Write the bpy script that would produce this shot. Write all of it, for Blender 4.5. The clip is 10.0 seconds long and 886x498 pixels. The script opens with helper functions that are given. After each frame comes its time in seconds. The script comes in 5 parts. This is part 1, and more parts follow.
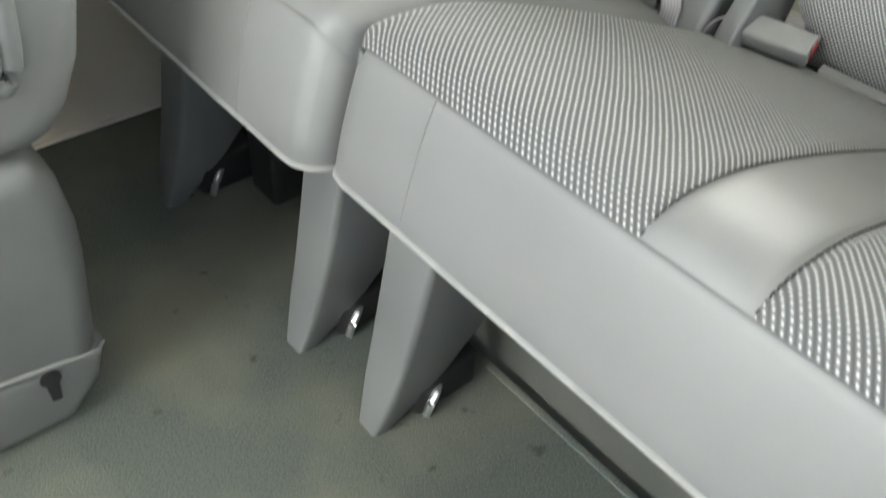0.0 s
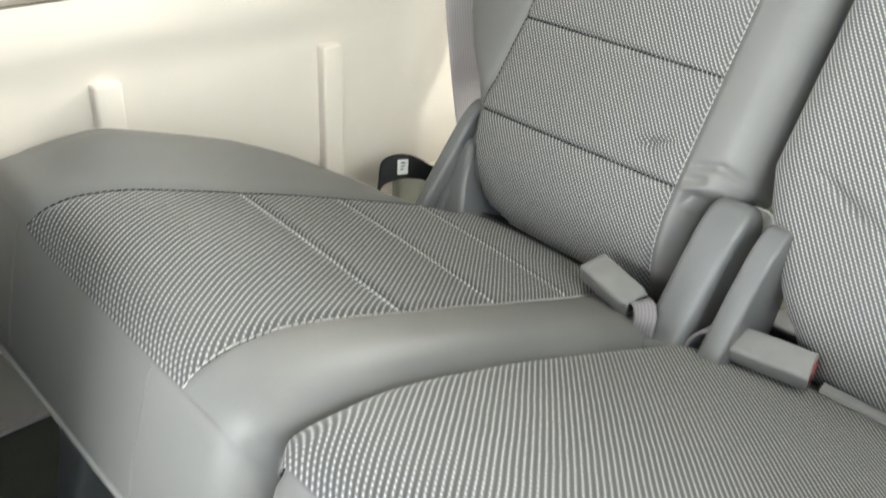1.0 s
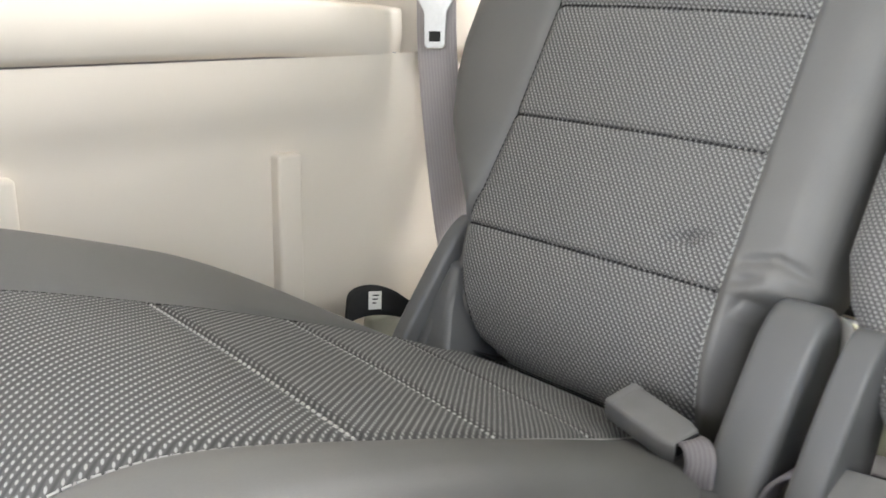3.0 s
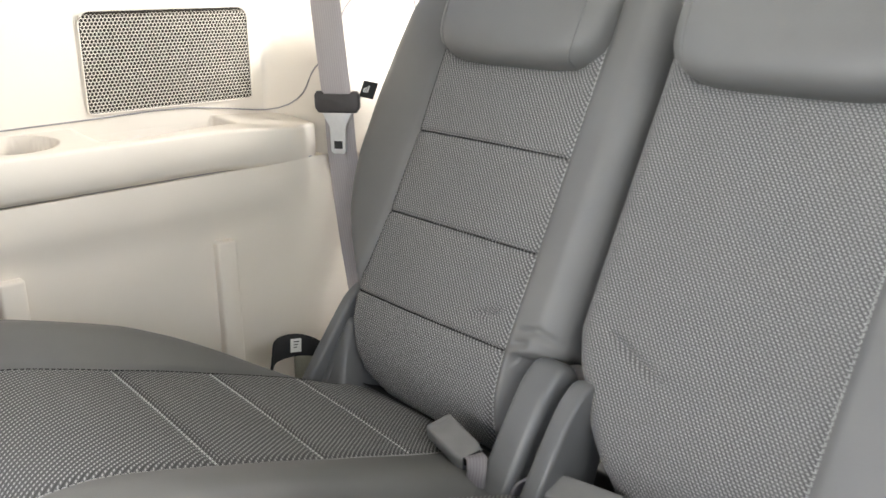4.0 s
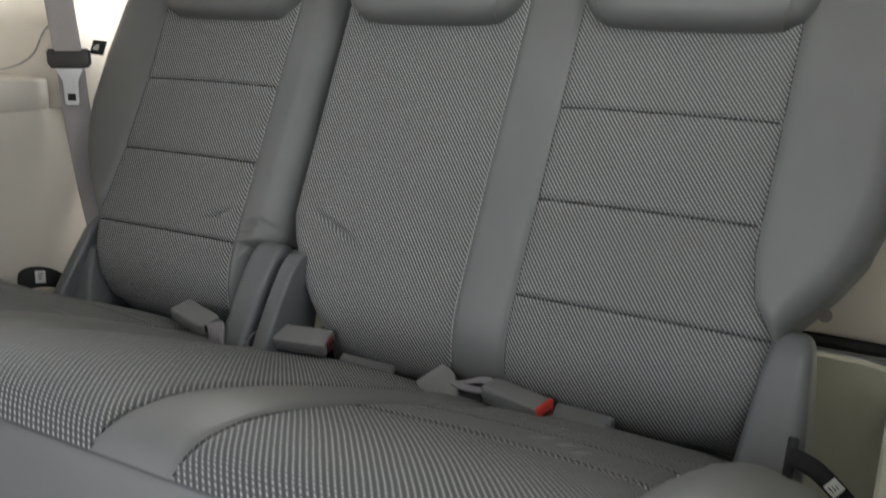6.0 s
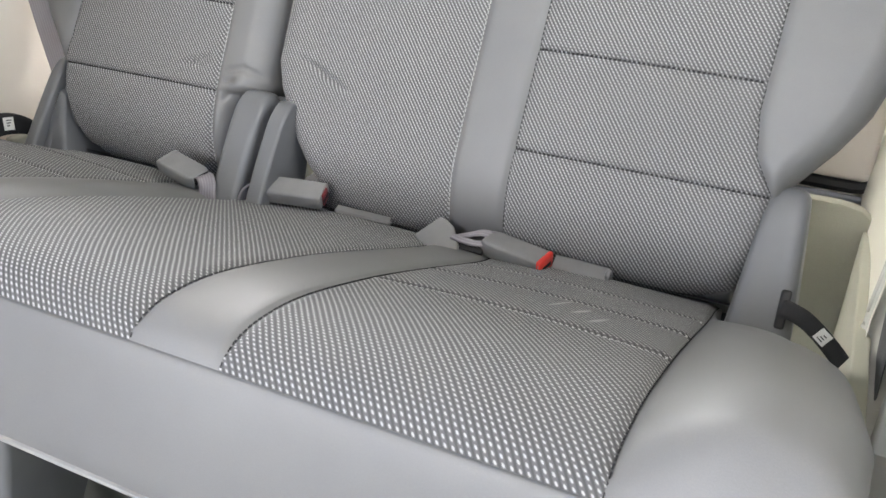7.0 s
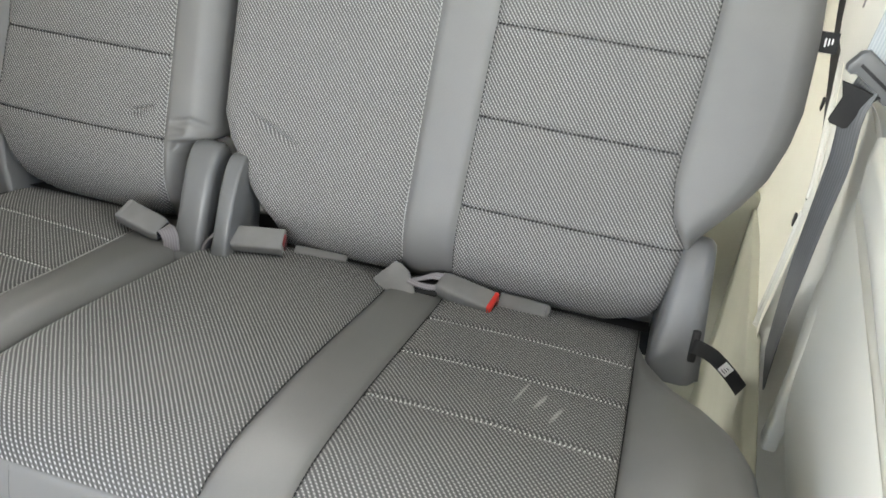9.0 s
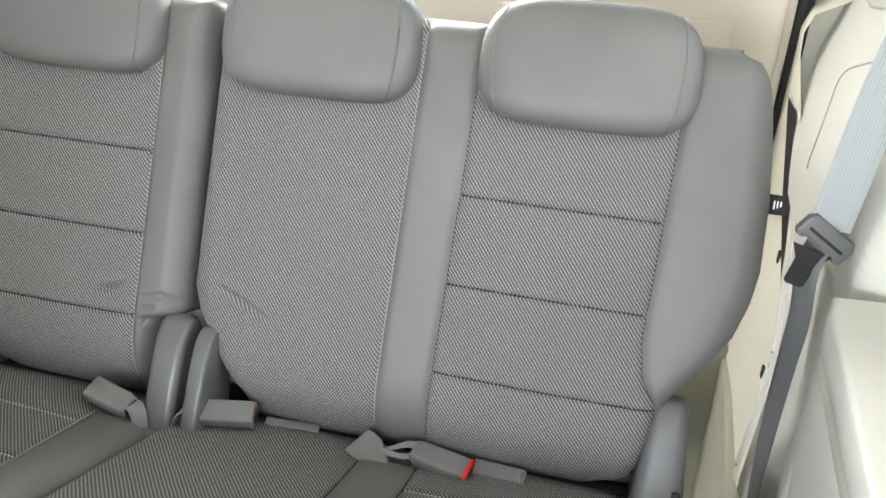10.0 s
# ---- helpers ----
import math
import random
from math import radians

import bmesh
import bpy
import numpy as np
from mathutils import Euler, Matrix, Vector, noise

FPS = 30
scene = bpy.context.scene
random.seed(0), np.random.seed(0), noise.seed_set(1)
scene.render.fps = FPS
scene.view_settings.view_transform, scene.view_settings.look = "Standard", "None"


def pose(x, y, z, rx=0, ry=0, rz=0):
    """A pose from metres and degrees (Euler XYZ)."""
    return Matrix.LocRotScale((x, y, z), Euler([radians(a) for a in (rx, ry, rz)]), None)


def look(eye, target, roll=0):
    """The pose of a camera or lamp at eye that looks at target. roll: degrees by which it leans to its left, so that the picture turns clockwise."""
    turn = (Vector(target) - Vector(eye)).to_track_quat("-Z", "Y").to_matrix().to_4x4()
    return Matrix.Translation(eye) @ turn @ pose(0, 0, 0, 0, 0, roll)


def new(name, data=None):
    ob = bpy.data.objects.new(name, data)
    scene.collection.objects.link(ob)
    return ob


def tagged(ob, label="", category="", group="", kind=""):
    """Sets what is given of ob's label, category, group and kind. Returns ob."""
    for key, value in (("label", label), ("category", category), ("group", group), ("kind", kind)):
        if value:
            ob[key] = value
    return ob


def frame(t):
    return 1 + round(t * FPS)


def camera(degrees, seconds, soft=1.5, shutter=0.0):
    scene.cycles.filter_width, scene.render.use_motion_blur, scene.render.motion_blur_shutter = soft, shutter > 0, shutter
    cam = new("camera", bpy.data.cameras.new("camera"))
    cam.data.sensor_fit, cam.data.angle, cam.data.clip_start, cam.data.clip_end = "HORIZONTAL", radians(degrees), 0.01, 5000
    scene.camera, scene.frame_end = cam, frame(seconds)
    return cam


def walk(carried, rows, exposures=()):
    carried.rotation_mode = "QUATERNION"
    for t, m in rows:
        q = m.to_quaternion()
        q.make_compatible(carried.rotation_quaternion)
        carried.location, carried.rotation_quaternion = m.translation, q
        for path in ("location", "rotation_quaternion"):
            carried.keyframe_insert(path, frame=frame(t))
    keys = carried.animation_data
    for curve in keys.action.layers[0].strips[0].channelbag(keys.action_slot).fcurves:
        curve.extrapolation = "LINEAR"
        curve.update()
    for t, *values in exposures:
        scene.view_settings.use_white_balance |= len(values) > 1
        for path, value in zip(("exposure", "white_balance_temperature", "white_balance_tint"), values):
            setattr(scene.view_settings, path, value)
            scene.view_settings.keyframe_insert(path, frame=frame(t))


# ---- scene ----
cam = camera(54.5, 10.0, soft=1.5, shutter=0.3)
PATH = [
    (0, (0.125, -1.021, 0.795), (-0.976, -0.035, -0.553), 3.4),
    (0.5, (0.054, -0.966, 0.854), (-1.097, 0.126, -0.363), 3.6),
    (1, (-0.038, -0.877, 0.839), (-1.264, 0.339, -0.17), 3.1),
    (1.5, (-0.116, -0.796, 0.777), (-1.383, 0.49, -0.082), 2.6),
    (2, (-0.181, -0.739, 0.675), (-1.508, 0.603, 0.012), 2.0),
    (2.5, (-0.182, -0.731, 0.64), (-1.52, 0.629, 0.038), 2.0),
    (2.7, (-0.189, -0.739, 0.644), (-1.531, 0.626, 0.063), 2.0),
    (3.8, (0.138, -0.805, 0.845), (-1.249, 0.502, 0.239), 0.3),
    (4, (0.191, -0.816, 0.881), (-1.203, 0.48, 0.265), 0.0),
    (4.5, (0.356, -0.873, 0.901), (-0.995, 0.524, 0.43), -0.3),
    (5, (0.398, -0.949, 0.888), (-0.756, 0.616, 0.417), 0.4),
    (5.5, (0.421, -1.013, 0.856), (-0.601, 0.634, 0.36), 0.9),
    (6, (0.411, -1.049, 0.764), (-0.517, 0.647, 0.254), 1.4),
    (6.2, (0.408, -1.057, 0.734), (-0.47, 0.64, 0.144), 1.6),
    (7.3, (0.316, -1.057, 0.866), (-0.379, 0.509, -0.165), 1.9),
    (7.5, (0.305, -1.049, 0.901), (-0.34, 0.487, -0.207), 1.5),
    (8, (0.282, -1.041, 0.986), (-0.175, 0.474, -0.237), 3.3),
    (8.5, (0.257, -1.038, 1.056), (-0.163, 0.466, -0.194), 3.2),
    (9, (0.234, -1.034, 1.142), (-0.181, 0.458, -0.125), 3.0),
    (9.5, (0.257, -0.987, 1.18), (-0.196, 0.593, 0.041), 1.5),
    (10, (0.235, -1.016, 1.185), (-0.182, 0.66, 0.177), 1.8),
]
EXPOSURES = [(0.0, 3.27, 6720, 6), (0.5, 3.35, 6700, 7), (1.0, 3.4, 6640, 7), (2.0, 3.03, 6640, 12), (2.5, 2.92, 6620, 13), (4.0, 2.6, 6650, 13), (4.5, 1.6, 6660, 12), (5.0, 0.92, 6760, 14), (5.5, 0.80, 6580, 12), (6.0, 1.71, 6550, 11), (6.2, 2.23, 6530, 12), (7.3, 3.1, 6500, 15), (8.0, 3.07, 6500, 13), (9.0, 2.96, 6600, 10), (10.0, 2.78, 6600, 11)]
walk(cam, [(t, look(eye, target, roll)) for t, eye, target, roll in PATH], EXPOSURES)

# ---- daylight ----
world = bpy.data.worlds.new("daylight")
scene.world = world
world.use_nodes = True
SUN_DIR = Vector((0.28, 0.26, -0.92)).normalized()
wt = world.node_tree
sky = wt.nodes.new("ShaderNodeTexSky")
sky.sky_type, sky.sun_disc = "NISHITA", False
sky.sun_elevation = math.asin(-SUN_DIR.z)
sky.sun_rotation = math.atan2(-SUN_DIR.x, -SUN_DIR.y)
wt.links.new(sky.outputs[0], wt.nodes["Background"].inputs[0])
wt.nodes["Background"].inputs[1].default_value = 0.15
sun = new("sun", bpy.data.lights.new("sun", "SUN"))
sun.data.energy, sun.data.angle, sun.data.color = 5.0, radians(0.6), (1.0, 0.95, 0.88)
sun.matrix_world = look((0, 0, 4), Vector((0, 0, 4)) + SUN_DIR)


def window_light(name, eye, target, w, h, watts, color=(0.985, 0.985, 0.965)):
    """The sky's light that comes in through an opening."""
    data = bpy.data.lights.new(name, "AREA")
    data.shape, data.size, data.size_y, data.energy, data.color = "RECTANGLE", w, h, watts, color
    ob = new(name, data)
    ob.matrix_world = look(eye, target)
    return ob


window_light("door_daylight", (0.67, -1.47, 0.48), (-0.6, -0.95, 0.10), 0.95, 0.90, 0.95)
window_light("windscreen_daylight", (-0.235, -2.95, 1.15), (-0.235, 0, 0.45), 1.4, 0.5, 9.6)
window_light("tailgate_daylight", (-0.44, 0.645, 1.12), (-0.30, -0.2, 0.35), 0.66, 0.36, 11.0)
window_light("left_glass_daylight", (-1.14, -0.24, 1.17), (0.4, -0.14, 1.18), 0.85, 0.28, 0.45)
window_light("right_glass_daylight", (0.68, -0.34, 1.16), (-0.9, -0.08, 0.62), 0.80, 0.28, 2.95)


# ---- materials ----
def material(name, rough=0.6, metal=0.0, spec=0.5):
    m = bpy.data.materials.new(name)
    m.use_nodes = True
    b = m.node_tree.nodes["Principled BSDF"]
    b.inputs["Roughness"].default_value, b.inputs["Metallic"].default_value = rough, metal
    b.inputs["Specular IOR Level"].default_value = spec
    return m, m.node_tree, b


def nd(nt, kind, **values):
    n = nt.nodes.new(kind)
    for k, v in values.items():
        n.inputs[k.replace("_", " ")].default_value = v
    return n


def mathn(nt, op, a, b=None, c=None):
    n = nt.nodes.new("ShaderNodeMath")
    n.operation = op
    for i, v in enumerate((a, b, c)):
        if v is None:
            continue
        if isinstance(v, (int, float)):
            n.inputs[i].default_value = v
        else:
            nt.links.new(v, n.inputs[i])
    return n.outputs[0]


def mixc(nt, fac, a, b, blend="MIX"):
    n = nt.nodes.new("ShaderNodeMix")
    n.data_type, n.blend_type = "RGBA", blend
    for i, v in ((0, fac), (6, a), (7, b)):
        if isinstance(v, (int, float)):
            n.inputs[i].default_value = v
        elif isinstance(v, tuple):
            n.inputs[i].default_value = (*v, 1)
        else:
            nt.links.new(v, n.inputs[i])
    return n.outputs[2]


def ramp(nt, src, lo, hi):
    n = nd(nt, "ShaderNodeMapRange", From_Min=lo, From_Max=hi)
    nt.links.new(src, n.inputs[0])
    return n.outputs[0]


def noisy(name, dark, light, grain=900.0, blotch=6.0, bump=0.15, depth=0.0004, rough=0.6, metal=0.0, spec=0.4, rough_var=0.12, detail=3.0):
    """A surface with a broad stain and a fine grain in object space."""
    m, nt, b = material(name, rough, metal, spec)
    co = nt.nodes.new("ShaderNodeTexCoord").outputs["Object"]
    big, fine = nd(nt, "ShaderNodeTexNoise", Scale=blotch, Detail=4.0), nd(nt, "ShaderNodeTexNoise", Scale=grain, Detail=detail)
    nt.links.new(co, big.inputs["Vector"]), nt.links.new(co, fine.inputs["Vector"])
    f = ramp(nt, mathn(nt, "ADD", mathn(nt, "MULTIPLY", big.outputs[0], 0.75), mathn(nt, "MULTIPLY", fine.outputs[0], 0.25)), 0.3, 0.7)
    nt.links.new(mixc(nt, f, dark, light), b.inputs["Base Color"])
    nt.links.new(mathn(nt, "ADD", rough - rough_var / 2, mathn(nt, "MULTIPLY", big.outputs[0], rough_var)), b.inputs["Roughness"])
    bp = nd(nt, "ShaderNodeBump", Strength=bump, Distance=depth)
    nt.links.new(fine.outputs[0], bp.inputs["Height"])
    nt.links.new(bp.outputs[0], b.inputs["Normal"])
    return m


def woven(name, px, row, rx, ry, shear, rib, gap, thread, scuff=None):
    """Grey cloth with pale raised stitches on slanting ribs; the coordinates are metres on the cloth.
    px: from rib to rib; row: from stitch to stitch along a rib; rx, ry: a stitch's half sizes;
    shear: the ribs' slant; rib, gap, thread: the grey on a rib, between two, and of a stitch."""
    m, nt, b = material(name, 0.85, 0.0, 0.2)
    uv = nt.nodes.new("ShaderNodeTexCoord").outputs["UV"]
    warp = nd(nt, "ShaderNodeTexNoise", Scale=34.0, Detail=1.0)
    nt.links.new(uv, warp.inputs["Vector"])
    sep = nt.nodes.new("ShaderNodeSeparateXYZ")
    nt.links.new(uv, sep.inputs[0])
    slant = mathn(nt, "ADD", sep.outputs[0], mathn(nt, "MULTIPLY", sep.outputs[1], shear))
    slant = mathn(nt, "ADD", slant, mathn(nt, "MULTIPLY", warp.outputs[0], 0.0012))
    fx = mathn(nt, "ABSOLUTE", mathn(nt, "SUBTRACT", mathn(nt, "FRACT", mathn(nt, "DIVIDE", slant, px)), 0.5))
    fy = mathn(nt, "ABSOLUTE", mathn(nt, "SUBTRACT", mathn(nt, "FRACT", mathn(nt, "DIVIDE", sep.outputs[1], row)), 0.5))
    d = mathn(nt, "ADD", mathn(nt, "POWER", mathn(nt, "DIVIDE", fx, rx / px), 2.0), mathn(nt, "POWER", mathn(nt, "DIVIDE", fy, ry / row), 2.0))
    dot = ramp(nt, d, 1.3, 0.35)
    big, fine = nd(nt, "ShaderNodeTexNoise", Scale=9.0, Detail=3.0), nd(nt, "ShaderNodeTexNoise", Scale=1500.0, Detail=2.0)
    nt.links.new(uv, big.inputs["Vector"]), nt.links.new(uv, fine.inputs["Vector"])
    ground = mixc(nt, fine.outputs[0], (rib * 0.75,) * 3, (rib * 1.25,) * 3)
    base = mixc(nt, ramp(nt, fx, 0.20, 0.42), ground, (gap,) * 3)
    pale = mixc(nt, fine.outputs[0], tuple(thread * k for k in (0.86, 0.86, 0.843)), tuple(thread * k for k in (1.14, 1.133, 1.11)))
    cloth = mixc(nt, dot, base, pale)
    worn = mixc(nt, mathn(nt, "MULTIPLY", ramp(nt, big.outputs[0], 0.35, 0.75), 0.16), cloth, (0.15, 0.149, 0.145))
    if scuff:
        rub = nd(nt, "ShaderNodeTexNoise", Scale=260.0)
        nt.links.new(uv, rub.inputs["Vector"])
        for u, v, slope in scuff:
            du, dv = mathn(nt, "SUBTRACT", sep.outputs[0], u), mathn(nt, "SUBTRACT", sep.outputs[1], v)
            across = mathn(nt, "SUBTRACT", dv, mathn(nt, "MULTIPLY", du, slope))
            far = mathn(nt, "ADD", mathn(nt, "POWER", mathn(nt, "DIVIDE", du, 0.0065), 2.0), mathn(nt, "POWER", mathn(nt, "DIVIDE", across, 0.013), 2.0))
            worn = mixc(nt, mathn(nt, "MULTIPLY", ramp(nt, far, 1.0, 0.2), mathn(nt, "MULTIPLY", rub.outputs[0], 0.9)), worn, (0.46, 0.45, 0.43))
    nt.links.new(worn, b.inputs["Base Color"])
    bp = nd(nt, "ShaderNodeBump", Strength=0.55, Distance=0.0010)
    nt.links.new(dot, bp.inputs["Height"])
    nt.links.new(bp.outputs[0], b.inputs["Normal"])
    b.inputs["Sheen Weight"].default_value = 0.10
    return m


def webbing(name, dark, light):
    """Seat belt webbing with fine ribs along the belt."""
    m, nt, b = material(name, 0.55, 0.0, 0.4)
    uv = nt.nodes.new("ShaderNodeTexCoord").outputs["UV"]
    wv = nd(nt, "ShaderNodeTexWave", Scale=85.0, Distortion=0.3)
    fine = nd(nt, "ShaderNodeTexNoise", Scale=700.0)
    nt.links.new(uv, wv.inputs["Vector"]), nt.links.new(uv, fine.inputs["Vector"])
    nt.links.new(mixc(nt, mathn(nt, "MULTIPLY", mathn(nt, "ADD", wv.outputs[1], fine.outputs[0]), 0.5), dark, light), b.inputs["Base Color"])
    bp = nd(nt, "ShaderNodeBump", Strength=0.4, Distance=0.0005)
    nt.links.new(wv.outputs[1], bp.inputs["Height"]), nt.links.new(bp.outputs[0], b.inputs["Normal"])
    return m


def carpet_material(name):
    m, nt, b = material(name, 0.95, 0.0, 0.1)
    co = nt.nodes.new("ShaderNodeTexCoord").outputs["Object"]
    big, mid, fine = nd(nt, "ShaderNodeTexNoise", Scale=4.0, Detail=5.0), nd(nt, "ShaderNodeTexNoise", Scale=26.0, Detail=4.0), nd(nt, "ShaderNodeTexNoise", Scale=420.0, Detail=3.0)
    for n in (big, mid, fine):
        nt.links.new(co, n.inputs["Vector"])
    c = mixc(nt, ramp(nt, fine.outputs[0], 0.3, 0.7), (0.072, 0.084, 0.076), (0.138, 0.153, 0.136))
    c = mixc(nt, mathn(nt, "MULTIPLY", ramp(nt, big.outputs[0], 0.44, 0.62), 0.55), c, (0.205, 0.20, 0.155))
    c = mixc(nt, mathn(nt, "MULTIPLY", ramp(nt, mid.outputs[0], 0.66, 0.74), 0.7), c, (0.045, 0.042, 0.035))
    nt.links.new(c, b.inputs["Base Color"])
    bp = nd(nt, "ShaderNodeBump", Strength=0.45, Distance=0.0015)
    nt.links.new(fine.outputs[0], bp.inputs["Height"]), nt.links.new(bp.outputs[0], b.inputs["Normal"])
    return m


VINYL = noisy("grey_vinyl", (0.112, 0.112, 0.110), (0.156, 0.156, 0.152), grain=1100, blotch=5, bump=0.18, depth=0.0004, rough=0.54, spec=0.5)
CLOTH = woven("woven_cloth", 0.0057, 0.0037, 0.00115, 0.00118, -0.77, 0.106, 0.056, 0.38)
CLOTH_BACK = woven("woven_back_cloth", 0.0052, 0.0032, 0.00098, 0.00118, 0.77, 0.138, 0.080, 0.395)
CLOTH_SCUFFED = woven("scuffed_woven_cloth", 0.0057, 0.0037, 0.00115, 0.00118, -0.77, 0.106, 0.056, 0.38, [(1.152, 0.338, -5.0), (1.176, 0.350, -3.2), (1.197, 0.371, -3.2)])
THREAD = noisy("pale_thread", (0.56, 0.56, 0.55), (0.70, 0.70, 0.68), grain=2000, blotch=300, rough=0.8)
SEAMTHREAD = noisy("seam_thread", (0.30, 0.304, 0.30), (0.41, 0.41, 0.40), grain=2000, blotch=300, rough=0.8)
DARKTHREAD = noisy("dark_thread", (0.012, 0.012, 0.013), (0.026, 0.026, 0.027), grain=2000, blotch=300, rough=0.9)
PIPING = noisy("pale_edge_trim", (0.19, 0.19, 0.185), (0.25, 0.25, 0.24), grain=900, blotch=40, rough=0.6)
PLASTIC = noisy("grey_plastic", (0.098, 0.101, 0.104), (0.130, 0.133, 0.136), grain=1500, blotch=8, bump=0.12, depth=0.0003, rough=0.35, spec=0.5)
LEGPLASTIC = noisy("leg_plastic", (0.104, 0.107, 0.107), (0.135, 0.138, 0.136), grain=1300, blotch=9, bump=0.15, depth=0.0003, rough=0.5)
BUCKLE = noisy("buckle_plastic", (0.148, 0.148, 0.149), (0.195, 0.194, 0.195), grain=1800, blotch=30, bump=0.1, depth=0.0003, rough=0.45)
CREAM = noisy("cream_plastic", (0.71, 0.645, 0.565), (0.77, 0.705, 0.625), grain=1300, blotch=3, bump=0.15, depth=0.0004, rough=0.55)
# right side's trim: its weaker light is partly put into this lower tone
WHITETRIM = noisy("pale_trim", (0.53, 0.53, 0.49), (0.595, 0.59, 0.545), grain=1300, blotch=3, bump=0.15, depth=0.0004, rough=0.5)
CREAMPAINT = noisy("cream_paint", (0.74, 0.72, 0.61), (0.79, 0.775, 0.67), grain=60, blotch=4, bump=0.05, rough=0.3, spec=0.5)
GRILLEDARK = noisy("grille_recess", (0.016, 0.012, 0.009), (0.036, 0.028, 0.020), grain=300, blotch=20, rough=0.9)
BLACK = noisy("black_rubber", (0.008, 0.008, 0.009), (0.02, 0.02, 0.02), grain=500, blotch=20, rough=0.6)
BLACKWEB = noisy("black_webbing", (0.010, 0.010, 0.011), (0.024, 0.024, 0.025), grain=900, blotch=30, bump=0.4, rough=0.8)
LABEL = noisy("white_label", (0.70, 0.70, 0.68), (0.78, 0.78, 0.76), grain=400, blotch=20, rough=0.5)
PRINT = noisy("printed_ink", (0.03, 0.03, 0.03), (0.06, 0.06, 0.06), grain=400, blotch=20, rough=0.6)
GRIP = noisy("dark_grip_plastic", (0.040, 0.036, 0.036), (0.066, 0.060, 0.060), grain=900, blotch=30, bump=0.1, rough=0.45)
RED = noisy("red_plastic", (0.55, 0.035, 0.025), (0.68, 0.05, 0.035), grain=600, blotch=30, rough=0.4)
DARKRED = noisy("dark_red_plastic", (0.10, 0.012, 0.016), (0.16, 0.02, 0.024), grain=600, blotch=30, rough=0.45)
STEEL = noisy("bright_steel", (0.72, 0.72, 0.72), (0.84, 0.84, 0.84), grain=300, blotch=40, rough=0.38, metal=1.0)
BELT = webbing("pale_webbing", (0.35, 0.318, 0.318), (0.47, 0.43, 0.43))
BELTBLUE = webbing("blue_grey_webbing", (0.27, 0.30, 0.32), (0.40, 0.43, 0.45))
BELTMAUVE = webbing("mauve_grey_webbing", (0.15, 0.14, 0.152), (0.25, 0.235, 0.25))
# blue-grey webbing with the shade of the trim recess put into its colour
BELTSHADED = webbing("shaded_webbing", (0.085, 0.088, 0.092), (0.15, 0.154, 0.158))
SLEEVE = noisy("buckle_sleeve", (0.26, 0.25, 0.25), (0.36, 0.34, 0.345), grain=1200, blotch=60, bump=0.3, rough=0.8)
CARPET = carpet_material("stained_carpet")
WELL = noisy("well_lining", (0.33, 0.33, 0.265), (0.41, 0.405, 0.33), grain=500, blotch=6, bump=0.5, depth=0.001, rough=0.9)
HEADLINER = noisy("headliner_cloth", (0.34, 0.33, 0.30), (0.40, 0.39, 0.35), grain=600, blotch=4, rough=0.95)
CONCRETE = noisy("pale_concrete", (0.42, 0.41, 0.38), (0.55, 0.54, 0.50), grain=40, blotch=0.6, rough=0.9)


def pane_glass(name, tint):
    """Thin window glass: the view tinted, with a mirror sheen at flat angles."""
    m = bpy.data.materials.new(name)
    m.use_nodes = True
    nt = m.node_tree
    nt.nodes.remove(nt.nodes["Principled BSDF"])
    clear, gloss = nd(nt, "ShaderNodeBsdfTransparent", Color=(*tint, 1)), nd(nt, "ShaderNodeBsdfGlossy", Roughness=0.02)
    mix, fres = nt.nodes.new("ShaderNodeMixShader"), nd(nt, "ShaderNodeFresnel", IOR=1.4)
    nt.links.new(fres.outputs[0], mix.inputs[0])
    nt.links.new(clear.outputs[0], mix.inputs[1]), nt.links.new(gloss.outputs[0], mix.inputs[2])
    nt.links.new(mix.outputs[0], nt.nodes["Material Output"].inputs[0])
    return m


GLASS = pane_glass("clear_glass", (0.86, 0.88, 0.87))
# leaf green lifted: the strong sunlight is put into the colour
LEAF = noisy("sunlit_leaf", (0.20, 0.23, 0.08), (0.33, 0.36, 0.14), grain=30, blotch=1.5, rough=0.6)
BARK = noisy("bark", (0.10, 0.08, 0.06), (0.20, 0.17, 0.13), grain=60, blotch=6, bump=0.6, depth=0.01, rough=0.9)
WHITEPAINT = noisy("white_paint", (0.74, 0.74, 0.73), (0.82, 0.82, 0.81), grain=40, blotch=0.8, rough=0.35, spec=0.5)
# dark panes outside, with the sky's glare put into their base colour
GLAREGLASS = noisy("glare_glass", (0.40, 0.41, 0.40), (0.50, 0.51, 0.50), grain=20, blotch=1, rough=0.3, spec=0.4)
ROOFTILE = noisy("grey_roof", (0.16, 0.15, 0.14), (0.26, 0.25, 0.24), grain=20, blotch=1, bump=0.4, depth=0.01, rough=0.9)
TINTED = pane_glass("privacy_glass", (0.55, 0.56, 0.55))
# the well's front lining, much darker than its other sides
WELLDARK = noisy("dark_lining", (0.045, 0.048, 0.042), (0.085, 0.088, 0.076), grain=420, blotch=6, bump=0.6, depth=0.002, rough=0.95)


